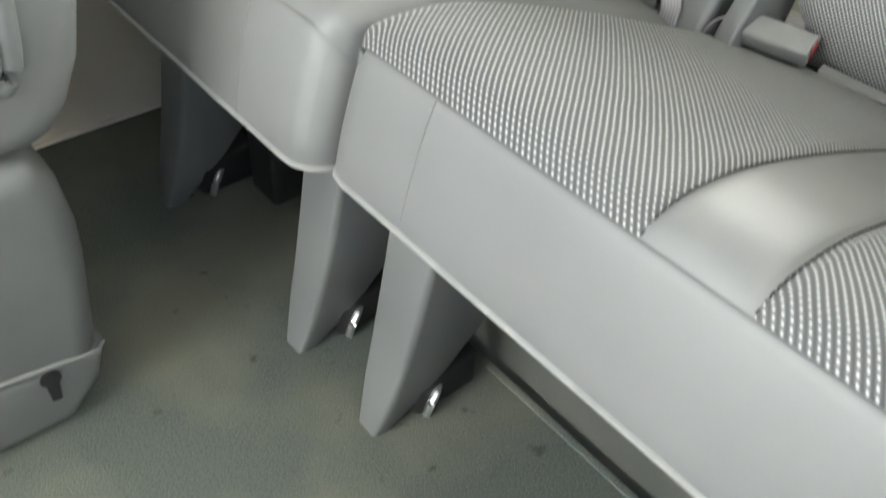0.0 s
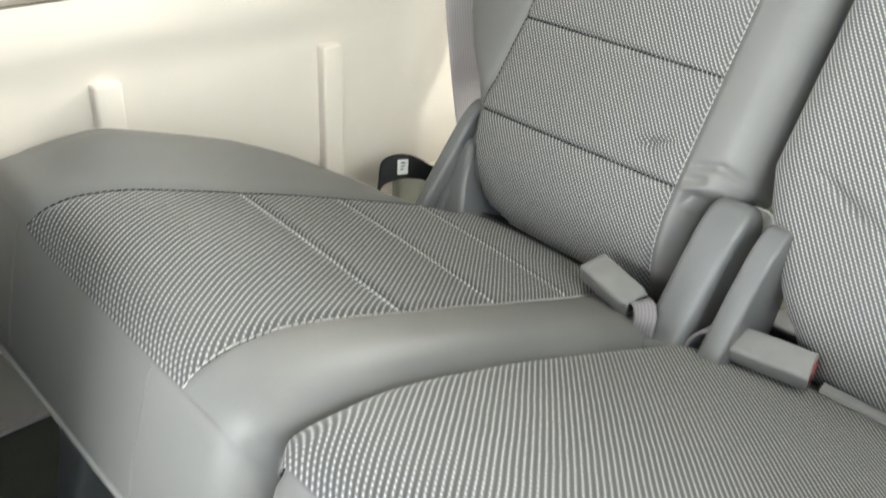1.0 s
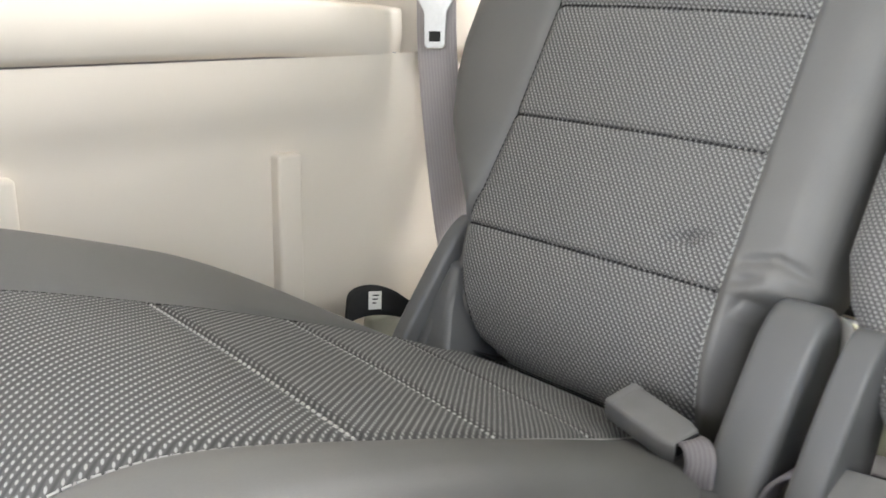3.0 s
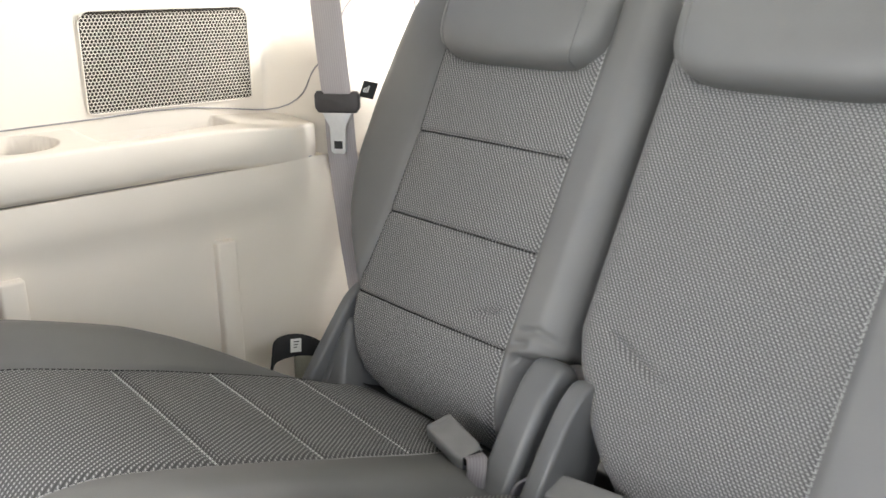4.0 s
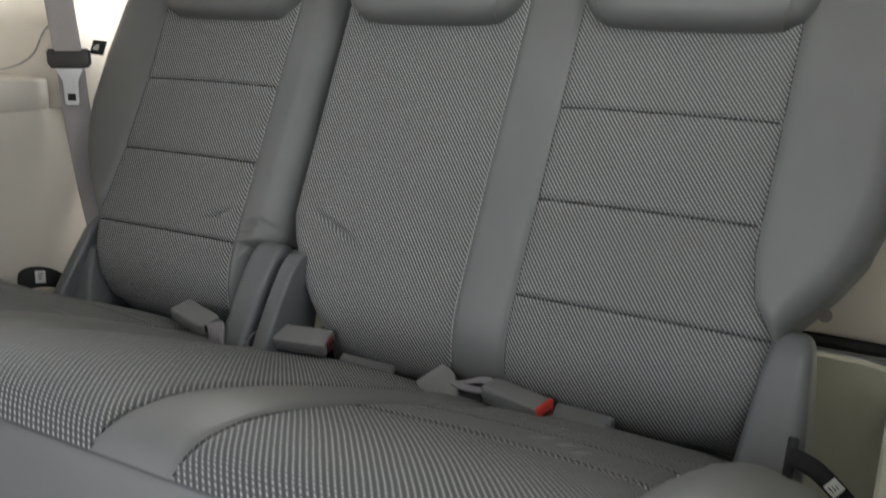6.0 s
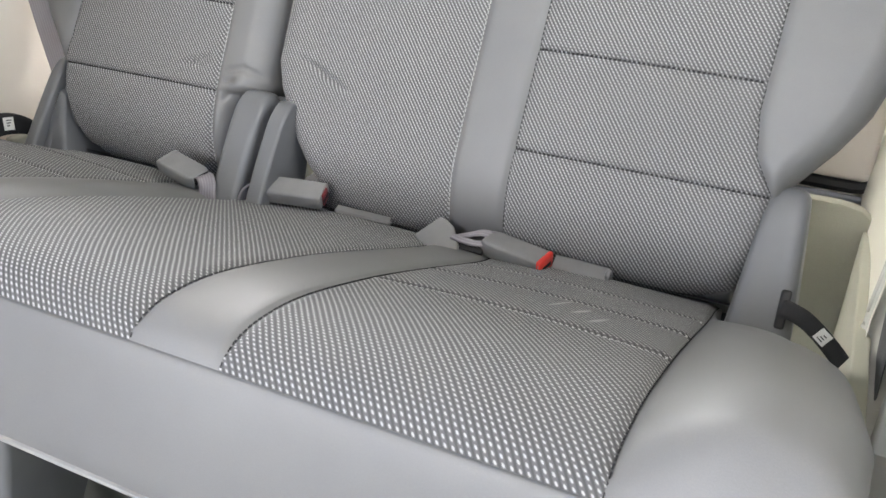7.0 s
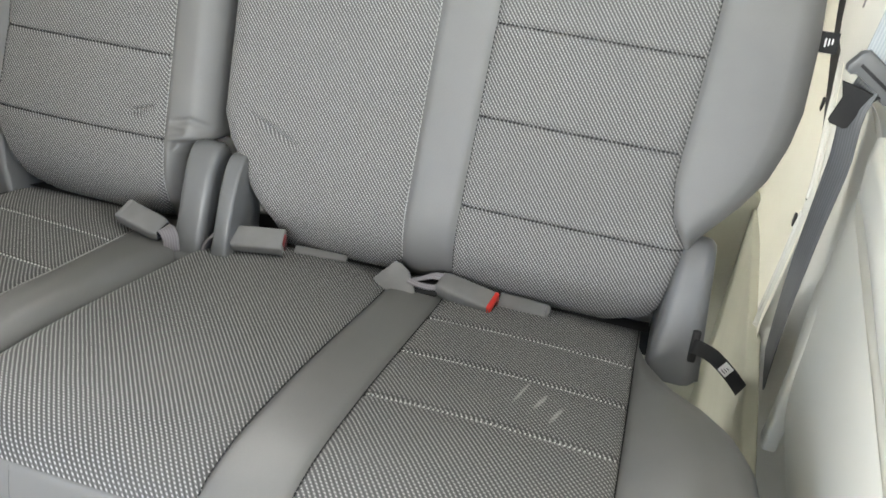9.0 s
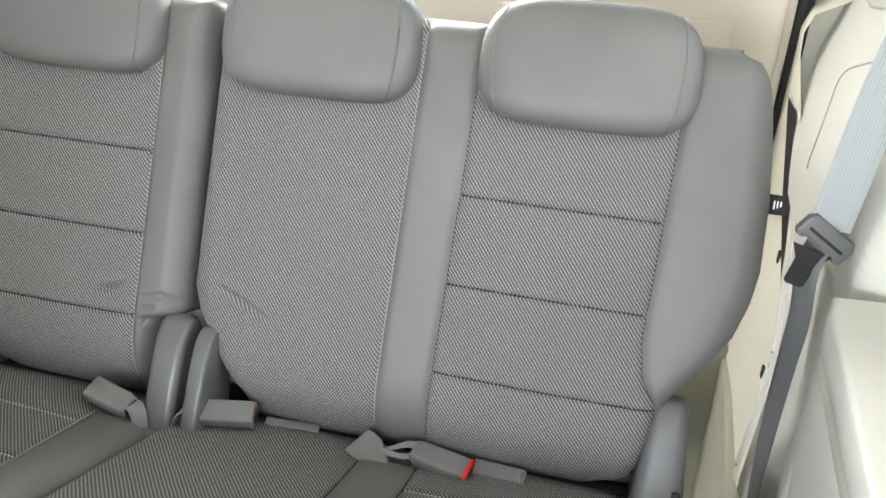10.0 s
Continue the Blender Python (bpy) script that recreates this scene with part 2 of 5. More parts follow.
# ---- builders ----
def mesh_of(name, verts, faces, mat, uvs=None, smooth=True):
    me = bpy.data.meshes.new(name)
    me.from_pydata([tuple(v) for v in verts], [], faces)
    if uvs is not None:
        layer = me.uv_layers.new(name="cloth")
        for loop in me.loops:
            layer.data[loop.index].uv = uvs[loop.vertex_index]
    me.materials.append(mat)
    me.polygons.foreach_set("use_smooth", [smooth] * len(me.polygons))
    me.update()
    return me


def piece(name, me, parent=None, label=""):
    ob = new(name, me)
    ob.parent = parent
    return tagged(ob, label)


def part(name, bm, mat, parent=None, label="", smooth=True):
    me = bpy.data.meshes.new(name)
    bmesh.ops.recalc_face_normals(bm, faces=bm.faces)
    bm.to_mesh(me)
    bm.free()
    me.materials.append(mat)
    me.polygons.foreach_set("use_smooth", [smooth] * len(me.polygons))
    if smooth:
        me.set_sharp_from_angle(angle=radians(40))
    return piece(name, me, parent, label)


def thing(name, label, category, group="", at=(0, 0, 0)):
    ob = new(name)
    ob.location = at
    ob.empty_display_size = 0.05
    return tagged(ob, label, category, group)


def grid(name, us, vs, fn, mat, parent=None, label="", uv=None, flip=False):
    """A sheet of quads: fn(u, v) gives the place, uv(u, v) the metres on the cloth."""
    nu, nv = len(us), len(vs)
    verts = [fn(u, v) for v in vs for u in us]
    uvs = [uv(u, v) if uv else (u, v) for v in vs for u in us]
    faces = []
    for j in range(nv - 1):
        for i in range(nu - 1):
            a = j * nu + i
            f = (a, a + 1, a + nu + 1, a + nu)
            faces.append(f[::-1] if flip else f)
    return piece(name, mesh_of(name, verts, faces, mat, uvs), parent, label)


def rbox(lo, hi, r=0.004, seg=3, bm=None):
    """A box between two corners with rounded edges."""
    out = bm or bmesh.new()
    made = bmesh.ops.create_cube(out, size=1.0)["verts"]
    lo, hi = Vector(lo), Vector(hi)
    for v in made:
        v.co = Vector([(l + h) / 2 + c * (h - l) for l, h, c in zip(lo, hi, v.co)])
    if r:
        edges = list({e for v in made for e in v.link_edges})
        bmesh.ops.bevel(out, geom=edges, offset=min(r, 0.49 * min(h - l for l, h in zip(lo, hi))), segments=seg, profile=0.5, affect="EDGES")
    return out


def prism(outline, axis, a, b, r=0.003, seg=2):
    """A flat outline drawn out along an axis from a to b, with rounded rims."""
    bm = bmesh.new()
    put = {"x": lambda p, t: (t, p[0], p[1]), "y": lambda p, t: (p[0], t, p[1]), "z": lambda p, t: (p[0], p[1], t)}[axis]
    lower, upper = [bm.verts.new(put(p, a)) for p in outline], [bm.verts.new(put(p, b)) for p in outline]
    caps = [bm.faces.new(lower[::-1]), bm.faces.new(upper)]
    n = len(outline)
    for i in range(n):
        bm.faces.new((lower[i], lower[(i + 1) % n], upper[(i + 1) % n], upper[i]))
    bmesh.ops.recalc_face_normals(bm, faces=bm.faces)
    if r:
        bmesh.ops.bevel(bm, geom=list({e for f in caps for e in f.edges}), offset=r, segments=seg, profile=0.5, affect="EDGES")
    return bm


def tube(points, radius, sides=8, closed=False, bm=None):
    """A round cord along points."""
    bm = bm or bmesh.new()
    pts = [Vector(p) for p in points]
    rings = []
    n = len(pts)
    for i, p in enumerate(pts):
        d = (pts[(i + 1) % n] - pts[i - 1]) if closed else (pts[min(i + 1, n - 1)] - pts[max(i - 1, 0)])
        d.normalize()
        side = d.cross(Vector((0, 0, 1)) if abs(d.z) < 0.9 else Vector((0, 1, 0))).normalized()
        up = side.cross(d)
        rings.append([bm.verts.new(p + radius * (math.cos(2 * math.pi * k / sides) * side + math.sin(2 * math.pi * k / sides) * up)) for k in range(sides)])
    for i in range(n if closed else n - 1):
        a, b = rings[i], rings[(i + 1) % n]
        for k in range(sides):
            bm.faces.new((a[k], a[(k + 1) % sides], b[(k + 1) % sides], b[k]))
    if not closed:
        bm.faces.new(rings[0][::-1]), bm.faces.new(rings[-1])
    return bm


def dashes(points, length, gap, radius, bm=None):
    """Separate short stitches along a line of points."""
    bm = bm or bmesh.new()
    pts = [Vector(p) for p in points]
    ds = np.r_[0, np.cumsum([(b - a).length for a, b in zip(pts, pts[1:])])]
    arr = np.array([tuple(p) for p in pts])
    at = lambda s: Vector([float(np.interp(s, ds, arr[:, k])) for k in range(3)])
    s = 0.0
    while s + length < ds[-1]:
        tube([at(s), at(s + length * 0.3), at(s + length * 0.7), at(s + length)], radius, 5, bm=bm)
        s += length + gap
    return bm


def spline(points, n):
    """n places along a smooth curve through points, evenly apart."""
    p = np.array(points, float)
    p = np.vstack([2 * p[0] - p[1], p, 2 * p[-1] - p[-2]])
    out = []
    for i in range(1, len(p) - 2):
        for t in np.linspace(0, 1, 24, endpoint=False):
            out.append(0.5 * (2 * p[i] + (p[i + 1] - p[i - 1]) * t + (2 * p[i - 1] - 5 * p[i] + 4 * p[i + 1] - p[i + 2]) * t * t + (3 * p[i] - p[i - 1] - 3 * p[i + 1] + p[i + 2]) * t**3))
    out.append(p[-2])
    out = np.array(out)
    ds = np.r_[0, np.cumsum(np.linalg.norm(np.diff(out, axis=0), axis=1))]
    return np.stack([np.interp(np.linspace(0, ds[-1], n), ds, out[:, k]) for k in range(out.shape[1])], 1)


def ribbon(name, points, sides, width, mat, parent=None, label="", thick=0.0014):
    """A belt: a thin closed strip along points, spread to both sides."""
    pts = spline(points, 40)
    wid = spline(sides, 40)
    verts, uvs, faces = [], [], []
    run = 0.0
    cols = [-0.5, -0.47, -0.25, 0, 0.25, 0.47, 0.5]
    for i, (p, s) in enumerate(zip(pts, wid)):
        if i:
            run += float(np.linalg.norm(p - pts[i - 1]))
        d = Vector(pts[min(i + 1, 39)] - pts[max(i - 1, 0)]).normalized()
        s = Vector(s).normalized()
        nrm = d.cross(s).normalized()
        for sign in (1, -1):
            for c in cols:
                verts.append(Vector(p) + s * c * width + nrm * sign * thick * (1 if abs(c) < 0.49 else 0.2))
                uvs.append((c * width, run))
    k = len(cols)
    for i in range(39):
        for sgn in (0, 1):
            for c in range(k - 1):
                a = i * 2 * k + sgn * k + c
                f = (a, a + 1, a + 1 + 2 * k, a + 2 * k)
                faces.append(f if sgn else f[::-1])
        for c in (0, k - 1):
            a = i * 2 * k + c
            faces.append((a, a + k, a + 3 * k, a + 2 * k))
    return piece(name, mesh_of(name, verts, faces, mat, uvs), parent, label)


def oriented(bm, origin, along, up):
    """Turns a mesh built along +x with +z up to lie along a way at a place."""
    d = Vector(along).normalized()
    u = Vector(up)
    u = (u - d * u.dot(d)).normalized()
    v = u.cross(d)
    m = Matrix((d, v, u)).transposed().to_4x4()
    m.translation = origin
    bmesh.ops.transform(bm, matrix=m, verts=bm.verts)
    return bm


def steps(a, b, d):
    return list(np.linspace(a, b, max(2, int(round(abs(b - a) / d)) + 1)))


def sstep(a, b, x):
    t = min(1.0, max(0.0, (x - a) / (b - a)))
    return t * t * (3 - 2 * t)


# ---- the van's shell ----
def mx(x, left):
    """The van's two sides mirror each other about x = -0.235."""
    return x if left else -0.47 - x


def wall_x(y, z, left=True):
    """The inner face of the left side, below the glass."""
    x = -0.937 - 0.133 * (1 - sstep(0.0, 0.36, z)) * (1 - 0.6 * sstep(-0.55, -0.1, y))
    if left:
        x += 0.010 * sstep(0.520, 0.552, z) * (1 - sstep(-0.13, -0.05, y))
        return x - 0.020 * sstep(0.02, 0.14, y) * sstep(0.30, 0.5, z)
    x += 0.010 * sstep(0.30, 0.60, z) * (1 - sstep(-0.20, -0.10, y))
    # the recess in which the lap belt hangs
    fold = float(np.interp(z, (0.20, 0.25, 0.32, 0.44, 0.50, 0.62), (-0.26, -0.20, -0.12, -0.085, -0.10, -0.12)))
    x -= 0.026 * sstep(fold - 0.02, fold + 0.02, y) * sstep(0.12, 0.22, z)
    # the edge rests on the painted body
    return max(x, x + (-0.465 - body_x(z) - x) * sstep(trim_end(z) - 0.10, trim_end(z), y))


def body_x(z):
    """The painted body on the right side, behind the trim."""
    return 0.444 + 0.10 * min(0.30, max(0.0, z - 0.238)) + 0.12 * sstep(0.82, 0.9, z)


def upper_x(y, z, left=True):
    """The side above the ledge: set back beside the seat, and swelling inwards to the rear pillar."""
    start = (-0.062 if left else -0.106) + (0.20 if left else 0.245) * sstep(0.74, 0.90, z)
    run = 0.052 + 0.06 * sstep(0.70, 0.90, z)
    swell = 0.131 * (1 - 0.40 * sstep(0.66, 0.88, z)) - (0.020 if left else 0.006) * sstep(0.02, 0.14, y)
    hump = 0.024 * math.exp(-((y + 0.028) / 0.075) ** 2) * sstep(0.832, 0.878, z) * (1 - sstep(0.884, 0.898, z)) if left else 0.0
    lift = 0.66 * sstep(start, start + run, y) + 0.34 * sstep(0.03, 0.22, y) if not left else sstep(start, start + run, y)
    return -1.056 + hump + swell * lift - 0.012 * sstep(0.84, 0.91, z)


def trim_end(z, left=False):
    """The slanting rear edge of the trim, behind which the painted body shows."""
    if left:
        return 0.49
    return float(np.interp(z, (0.0, 0.13, 0.19, 0.25, 0.34, 0.445, 0.464, 0.517, 0.546, 0.585, 0.65, 0.70, 0.78, 1.4), (-0.20, -0.11, -0.01, 0.035, 0.055, 0.088, 0.115, 0.20, 0.24, 0.275, 0.33, 0.38, 0.49, 0.49)))


def side_wall(left):
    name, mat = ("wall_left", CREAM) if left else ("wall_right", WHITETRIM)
    wall = tagged(grid(name, steps(0, 1, 0.012), steps(0.0, 0.600, 0.02), lambda u, z: (mx(wall_x(-2.3 + u * (trim_end(z, left) + 2.3), z, left), left), -2.3 + u * (trim_end(z, left) + 2.3), z), mat, flip=left),
                  "cream moulded plastic side trim panel beside the rear seat" if left else "pale moulded plastic side trim panel beside the rear seat", "side trim", kind="structure")
    ys = lambda u, z: -2.3 + u * (trim_end(z, left) + 2.3)
    grid("upper_panel", sorted(set(np.round(steps(0, 1, 0.0045), 4)) | set(np.round(np.arange(0.76, 0.88, 0.0016), 4))), steps(0.600, 0.915, 0.015), lambda u, z: (mx(upper_x(ys(u, z), z, left), left), ys(u, z), z), mat, wall, flip=left)
    # the trim's returned rear edge
    edge_z = steps(0.02, 0.915, 0.02)
    rim = [(mx((wall_x(trim_end(z, left), z, left) if z < 0.6 else upper_x(trim_end(z, left), z, left)) - 0.004, left), trim_end(z, left) - 0.001, z) for z in edge_z]
    part("trim_edge", tube(rim, 0.0055, 8), mat, wall)
    # closes the top of the lower panel under the ledge
    grid("panel_top", steps(-2.3, trim_end(0.6, left), 0.03), [0, 1], lambda y, k: (mx(wall_x(y, 0.6, left) - 0.10 * k, left), y, 0.5985), mat, wall, flip=left)
    # sill under the glass, rolled outwards
    prof = [(0.0, 0.0), (-0.004, 0.006), (-0.012, 0.010), (-0.030, 0.011), (-0.055, 0.008)]
    grid("sill", steps(-2.3, 0.49, 0.03), [0, 1, 2, 3, 4], lambda y, k: (mx(upper_x(y, 0.915, left) + prof[int(k)][0], left), y, 0.915 + prof[int(k)][1]), mat, wall, flip=left)
    # strip above the glass and pillars between the panes
    for nm, lo, hi in (("header", (-1.13, -2.3, 1.31), (-1.06, 0.62, 1.45)), ("rear_pillar", (-1.12, 0.21, 0.905), (-0.955, 0.49, 1.40)), ("middle_pillar", (-1.125, -1.12, 0.90), (-1.065, -0.98, 1.34)), ("front_pillar", (-1.125, -2.3, 0.90), (-1.065, -2.1, 1.34))):
        if not left and nm == "middle_pillar":
            lo, hi = (-1.125, -1.02, 0.90), (-1.065, -0.92, 1.34)
        a, b = (mx(lo[0], left), lo[1], lo[2]), (mx(hi[0], left), hi[1], hi[2])
        part(nm, rbox([min(p, q) for p, q in zip(a, b)], [max(p, q) for p, q in zip(a, b)], 0.012), mat, wall)
    # outer skin, which keeps daylight out below the glass
    part("outer_skin", rbox((min(mx(-1.16, left), mx(-1.145, left)), -2.3 if left else -0.95, -0.05), (max(mx(-1.16, left), mx(-1.145, left)), 0.62, 0.93), 0.003), CREAMPAINT, wall)
    if not left:
        part("front_skin", rbox((mx(-1.145, left), -2.9, -0.05), (mx(-1.16, left), -1.98, 1.4), 0.003), CREAMPAINT, wall)
    return wall


def quarter_glass(left, name):
    """The fixed side pane with its black rubber seal, round at the rear corner."""
    y0, y1, z0, z1, r = -0.97, 0.195, 0.925, 1.315, 0.06
    pts = []
    for cy, cz, a0 in ((y1 - r, z0 + r, -90), (y1 - r, z1 - r, 0), (y0 + r, z1 - r, 90), (y0 + r, z0 + r, 180)):
        pts += [(cy + r * math.cos(radians(a0 + k * 15)), cz + r * math.sin(radians(a0 + k * 15))) for k in range(7)]
    x = mx(-1.10, left)
    win = part(name, prism(pts, "x", x - 0.002, x + 0.002, 0), TINTED)
    tagged(win, "clear side window pane with black rubber seal", "window", kind="structure")
    part("rubber_seal", tube([(x, y, z) for y, z in pts], 0.011, 8, closed=True), BLACK, win)
    return win


def armrest(left):
    """The moulded ledge along the side wall, with a cup well and an open tray in its top."""
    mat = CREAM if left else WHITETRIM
    rest = thing("side_armrest", "cream plastic side armrest ledge with cup holder and open tray" if left else "pale plastic side armrest ledge along the trim panel", "armrest", at=(mx(-1.0, left), -0.5, 0.6))
    tail = -0.042 if left else -0.100
    rest_inv = Matrix.Translation(rest.location).inverted()

    def edge(y):
        return (-0.922 if left else -0.929) - (0.012 if left else 0.009) * sstep(tail - 0.055, tail, y) - (0.006 if left else 0.002) * sstep(-0.5, -0.05, y)

    def top(u, y):
        x = -1.058 + u * (edge(y) - 0.006 + 1.058)
        z = 0.662 + 0.006 * (1 - u) - 0.010 * sstep(-0.25, tail, y)
        cup = math.hypot(x + 1.000, y + 0.475)
        if not left:
            return (mx(x, left), y, z)
        z -= 0.075 * (1 - sstep(0.050, 0.055, cup))
        dx = max(-1.050 - x, x + 0.958 + 0.20 * max(0.0, y + 0.30), 0)
        dy = max(-0.370 - y, y + 0.165, 0)
        z -= 0.070 * (1 - sstep(0.0, 0.008, math.hypot(dx, dy)))
        return (mx(x, left), y, z)

    ob = grid("ledge_top", list(np.linspace(0, 1, 50)), steps(-1.6, -0.76, 0.03) + steps(-0.75, tail, 0.004), top, mat, rest, flip=not left)
    ob.matrix_parent_inverse = rest_inv
    prof = [(-0.006, 0.0), (-0.002, -0.001), (0.0, -0.005), (0.001, -0.03), (-0.002, -0.052), (-0.008, -0.060), (-0.03, -0.063)]

    def face(k, y):
        t = top(1.0, y)
        p = prof[int(k)]
        return (mx(edge(y) + p[0], left), y, t[2] + p[1])

    ob = grid("ledge_front", list(range(7)), steps(-1.6, -0.76, 0.03) + steps(-0.75, tail, 0.012), face, mat, rest, flip=not left)
    ob.matrix_parent_inverse = rest_inv
    ends = [face(k, tail) for k in range(7)]
    bm = bmesh.new()
    a = [bm.verts.new(p) for p in ends]
    b = [bm.verts.new((mx(-1.058, left), tail + 0.012, p[2])) for p in ends]
    for i in range(6):
        bm.faces.new((a[i], a[i + 1], b[i + 1], b[i]))
    ob = part("ledge_end", bm, mat, rest)
    ob.matrix_parent_inverse = rest_inv
    if not left:
        return rest
    # a flat grey strip stands for the shade under the ledge
    ob = part("gap_shade", rbox([min(mx(-1.05, left), mx(-0.940, left)), -1.6, 0.597], [max(mx(-1.05, left), mx(-0.940, left)), tail - 0.008, 0.601], 0), SLEEVE, rest)
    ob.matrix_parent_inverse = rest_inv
    return rest


def trim_rib(y, z_top, left):
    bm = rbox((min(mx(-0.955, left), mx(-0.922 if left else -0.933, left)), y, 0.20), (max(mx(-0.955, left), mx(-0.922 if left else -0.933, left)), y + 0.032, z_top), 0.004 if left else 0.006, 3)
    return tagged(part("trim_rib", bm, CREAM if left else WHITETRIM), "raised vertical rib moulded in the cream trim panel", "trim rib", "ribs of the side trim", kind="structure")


def speaker_grille():
    """A plate with rows of small holes over a dark recess."""
    y0, y1, z0, z1 = -0.350, -0.083, 0.684, 0.828
    g = thing("speaker_grille", "cream perforated speaker grille with a dark recess behind", "speaker grille", at=(-1.053, -0.21, 0.684))
    inv = Matrix.Translation(g.location).inverted()
    r = 0.018
    pts = []
    for cy, cz, a0 in ((y1 - r, z0 + 0.006, -90), (y1 - r, z1 - r, 0), (y0 + r, z1 - r, 90), (y0 + 0.006, z0 + 0.006, 180)):
        rr = r if a0 in (0, 90) else 0.006
        cy = cy if a0 != -90 else y1 - 0.006
        pts += [(cy + rr * math.cos(radians(a0 + k * 18)), cz + rr * math.sin(radians(a0 + k * 18))) for k in range(6)]
    part("recess", prism(pts, "x", -1.0555, -1.0545, 0), GRILLEDARK, g).matrix_parent_inverse = inv
    part("rim", tube([(-1.0545, y, z) for y, z in pts], 0.0016, 6, closed=True), CREAM, g).matrix_parent_inverse = inv
    bm = bmesh.new()
    pitch, x = 0.0056, -1.0528
    r, rows = pitch / math.sqrt(3), int((z1 - z0) / (pitch * 0.866))
    for k in range(1, rows):
        for i in range(int((y1 - y0) / pitch)):
            cy, cz = y0 + (i + 0.5 + 0.5 * (k % 2)) * pitch, z0 + k * pitch * 0.866
            if cy > y1 - 0.6 * pitch or (cz > z1 - r and min(cy - y0, y1 - cy) < r):
                continue
            turn = [math.pi / 6 + q * math.pi / 3 for q in range(6)]
            outer = [bm.verts.new((x, cy + r * math.cos(q), cz + r * math.sin(q))) for q in turn]
            inner = [bm.verts.new((x - 0.0006, cy + 0.77 * r * math.cos(q), cz + 0.77 * r * math.sin(q))) for q in turn]
            for q in range(6):
                bm.faces.new((outer[q], outer[(q + 1) % 6], inner[(q + 1) % 6], inner[q]))
    mesh = part("perforated_plate", bm, CREAM, g, smooth=False)
    mesh.matrix_parent_inverse = inv
    tagged(mesh, kind="stuff")
    # joint line of the removable panel round the grille
    line = spline([(-1.2, 0.668), (-0.45, 0.676), (-0.231, 0.680), (-0.142, 0.673), (-0.080, 0.664), (-0.052, 0.664), (-0.036, 0.685), (-0.020, 0.737), (0.02, 0.775), (0.075, 0.815), (0.112, 0.840), (0.134, 0.872), (0.137, 0.905)], 140)
    part("panel_joint", tube([(upper_x(y, z) + 0.0012, y - 0.0012, z) for y, z in line], 0.0012, 6), SLEEVE, g).matrix_parent_inverse = inv
    return g


floor = tagged(part("floor", rbox((-1.16, -2.9, -0.04), (0.69, -0.525, 0.0), 0.004), CARPET), "stained grey-green carpeted van floor", "floor", kind="structure")
part("side_floor", rbox((-1.16, -0.525, -0.04), (-0.40, -0.12, 0.0), 0.004), CARPET, floor)
part("floor_edge", rbox((-0.40, -0.532, 0.0), (0.46, -0.522, 0.002), 0.001), CARPET, floor)
side_wall(True), side_wall(False)
quarter_glass(True, "window_1"), quarter_glass(False, "window_2")
armrest(True), armrest(False)
part("floor_lip", tube([(wall_x(y, 0.0) + 0.004, y, 0.005) for y in steps(-2.2, -0.1, 0.03)], 0.0045, 8), CREAM, bpy.data.objects["wall_left"])
part("sill_joint", tube([(upper_x(y, 0.912) + 0.0015, y, 0.912 + 0.010 * sstep(-0.2, 0.15, y)) for y in steps(-0.98, 0.16, 0.02)], 0.0016, 6), SLEEVE, bpy.data.objects["wall_left"])
joint = spline([(0.125, 0.920), (0.140, 0.912), (0.170, 0.893), (0.199, 0.871), (0.211, 0.848), (0.214, 0.80)], 40)
part("pillar_joint", tube([(upper_x(y, z) + 0.0010, y, z) for y, z in joint], 0.0011, 6), SLEEVE, bpy.data.objects["wall_left"])
joint = spline([(0.200, 0.680), (0.217, 0.715), (0.249, 0.748), (0.287, 0.779), (0.288, 0.799), (0.238, 0.825), (0.167, 0.848), (0.02, 0.862)], 60)
part("panel_joint", tube([(mx(upper_x(y, z, False), False) - 0.0006, y, z) for y, z in joint], 0.0013, 6), SLEEVE, bpy.data.objects["wall_right"])
for yy, zt in ((-0.235, 0.497), (-0.537, 0.507)):
    trim_rib(yy, zt, True), trim_rib(yy + 0.045, zt - 0.040, False)
speaker_grille()

# the storage well behind and under the seat
well = tagged(part("storage_well", rbox((-0.92, -0.10, -0.32), (0.45, 0.36, -0.30), 0.0), WELL), "dark grey-green lined storage well behind the rear seat", "storage well", kind="structure")
part("rear_lining", prism([(-0.92, -0.30), (0.445, -0.30), (0.445, 0.236), (0.438, 0.258), (0.422, 0.270), (0.39, 0.276), (-0.86, 0.276), (-0.90, 0.262), (-0.92, 0.236)], "y", 0.335, 0.36, 0.004, 2), WELL, well)
part("side_lining", rbox((0.430, -0.44, -0.30), (0.452, 0.34, 0.238), 0.004), WELL, well)
part("side_lining", rbox((-0.92, -0.12, -0.30), (-0.902, 0.36, 0.285), 0.006), WELL, well)
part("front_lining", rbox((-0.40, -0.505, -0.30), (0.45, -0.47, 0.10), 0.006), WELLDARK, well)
part("rear_shelf", rbox((-0.92, 0.36, 0.19), (0.45, 0.56, 0.215), 0.006), PLASTIC, well)


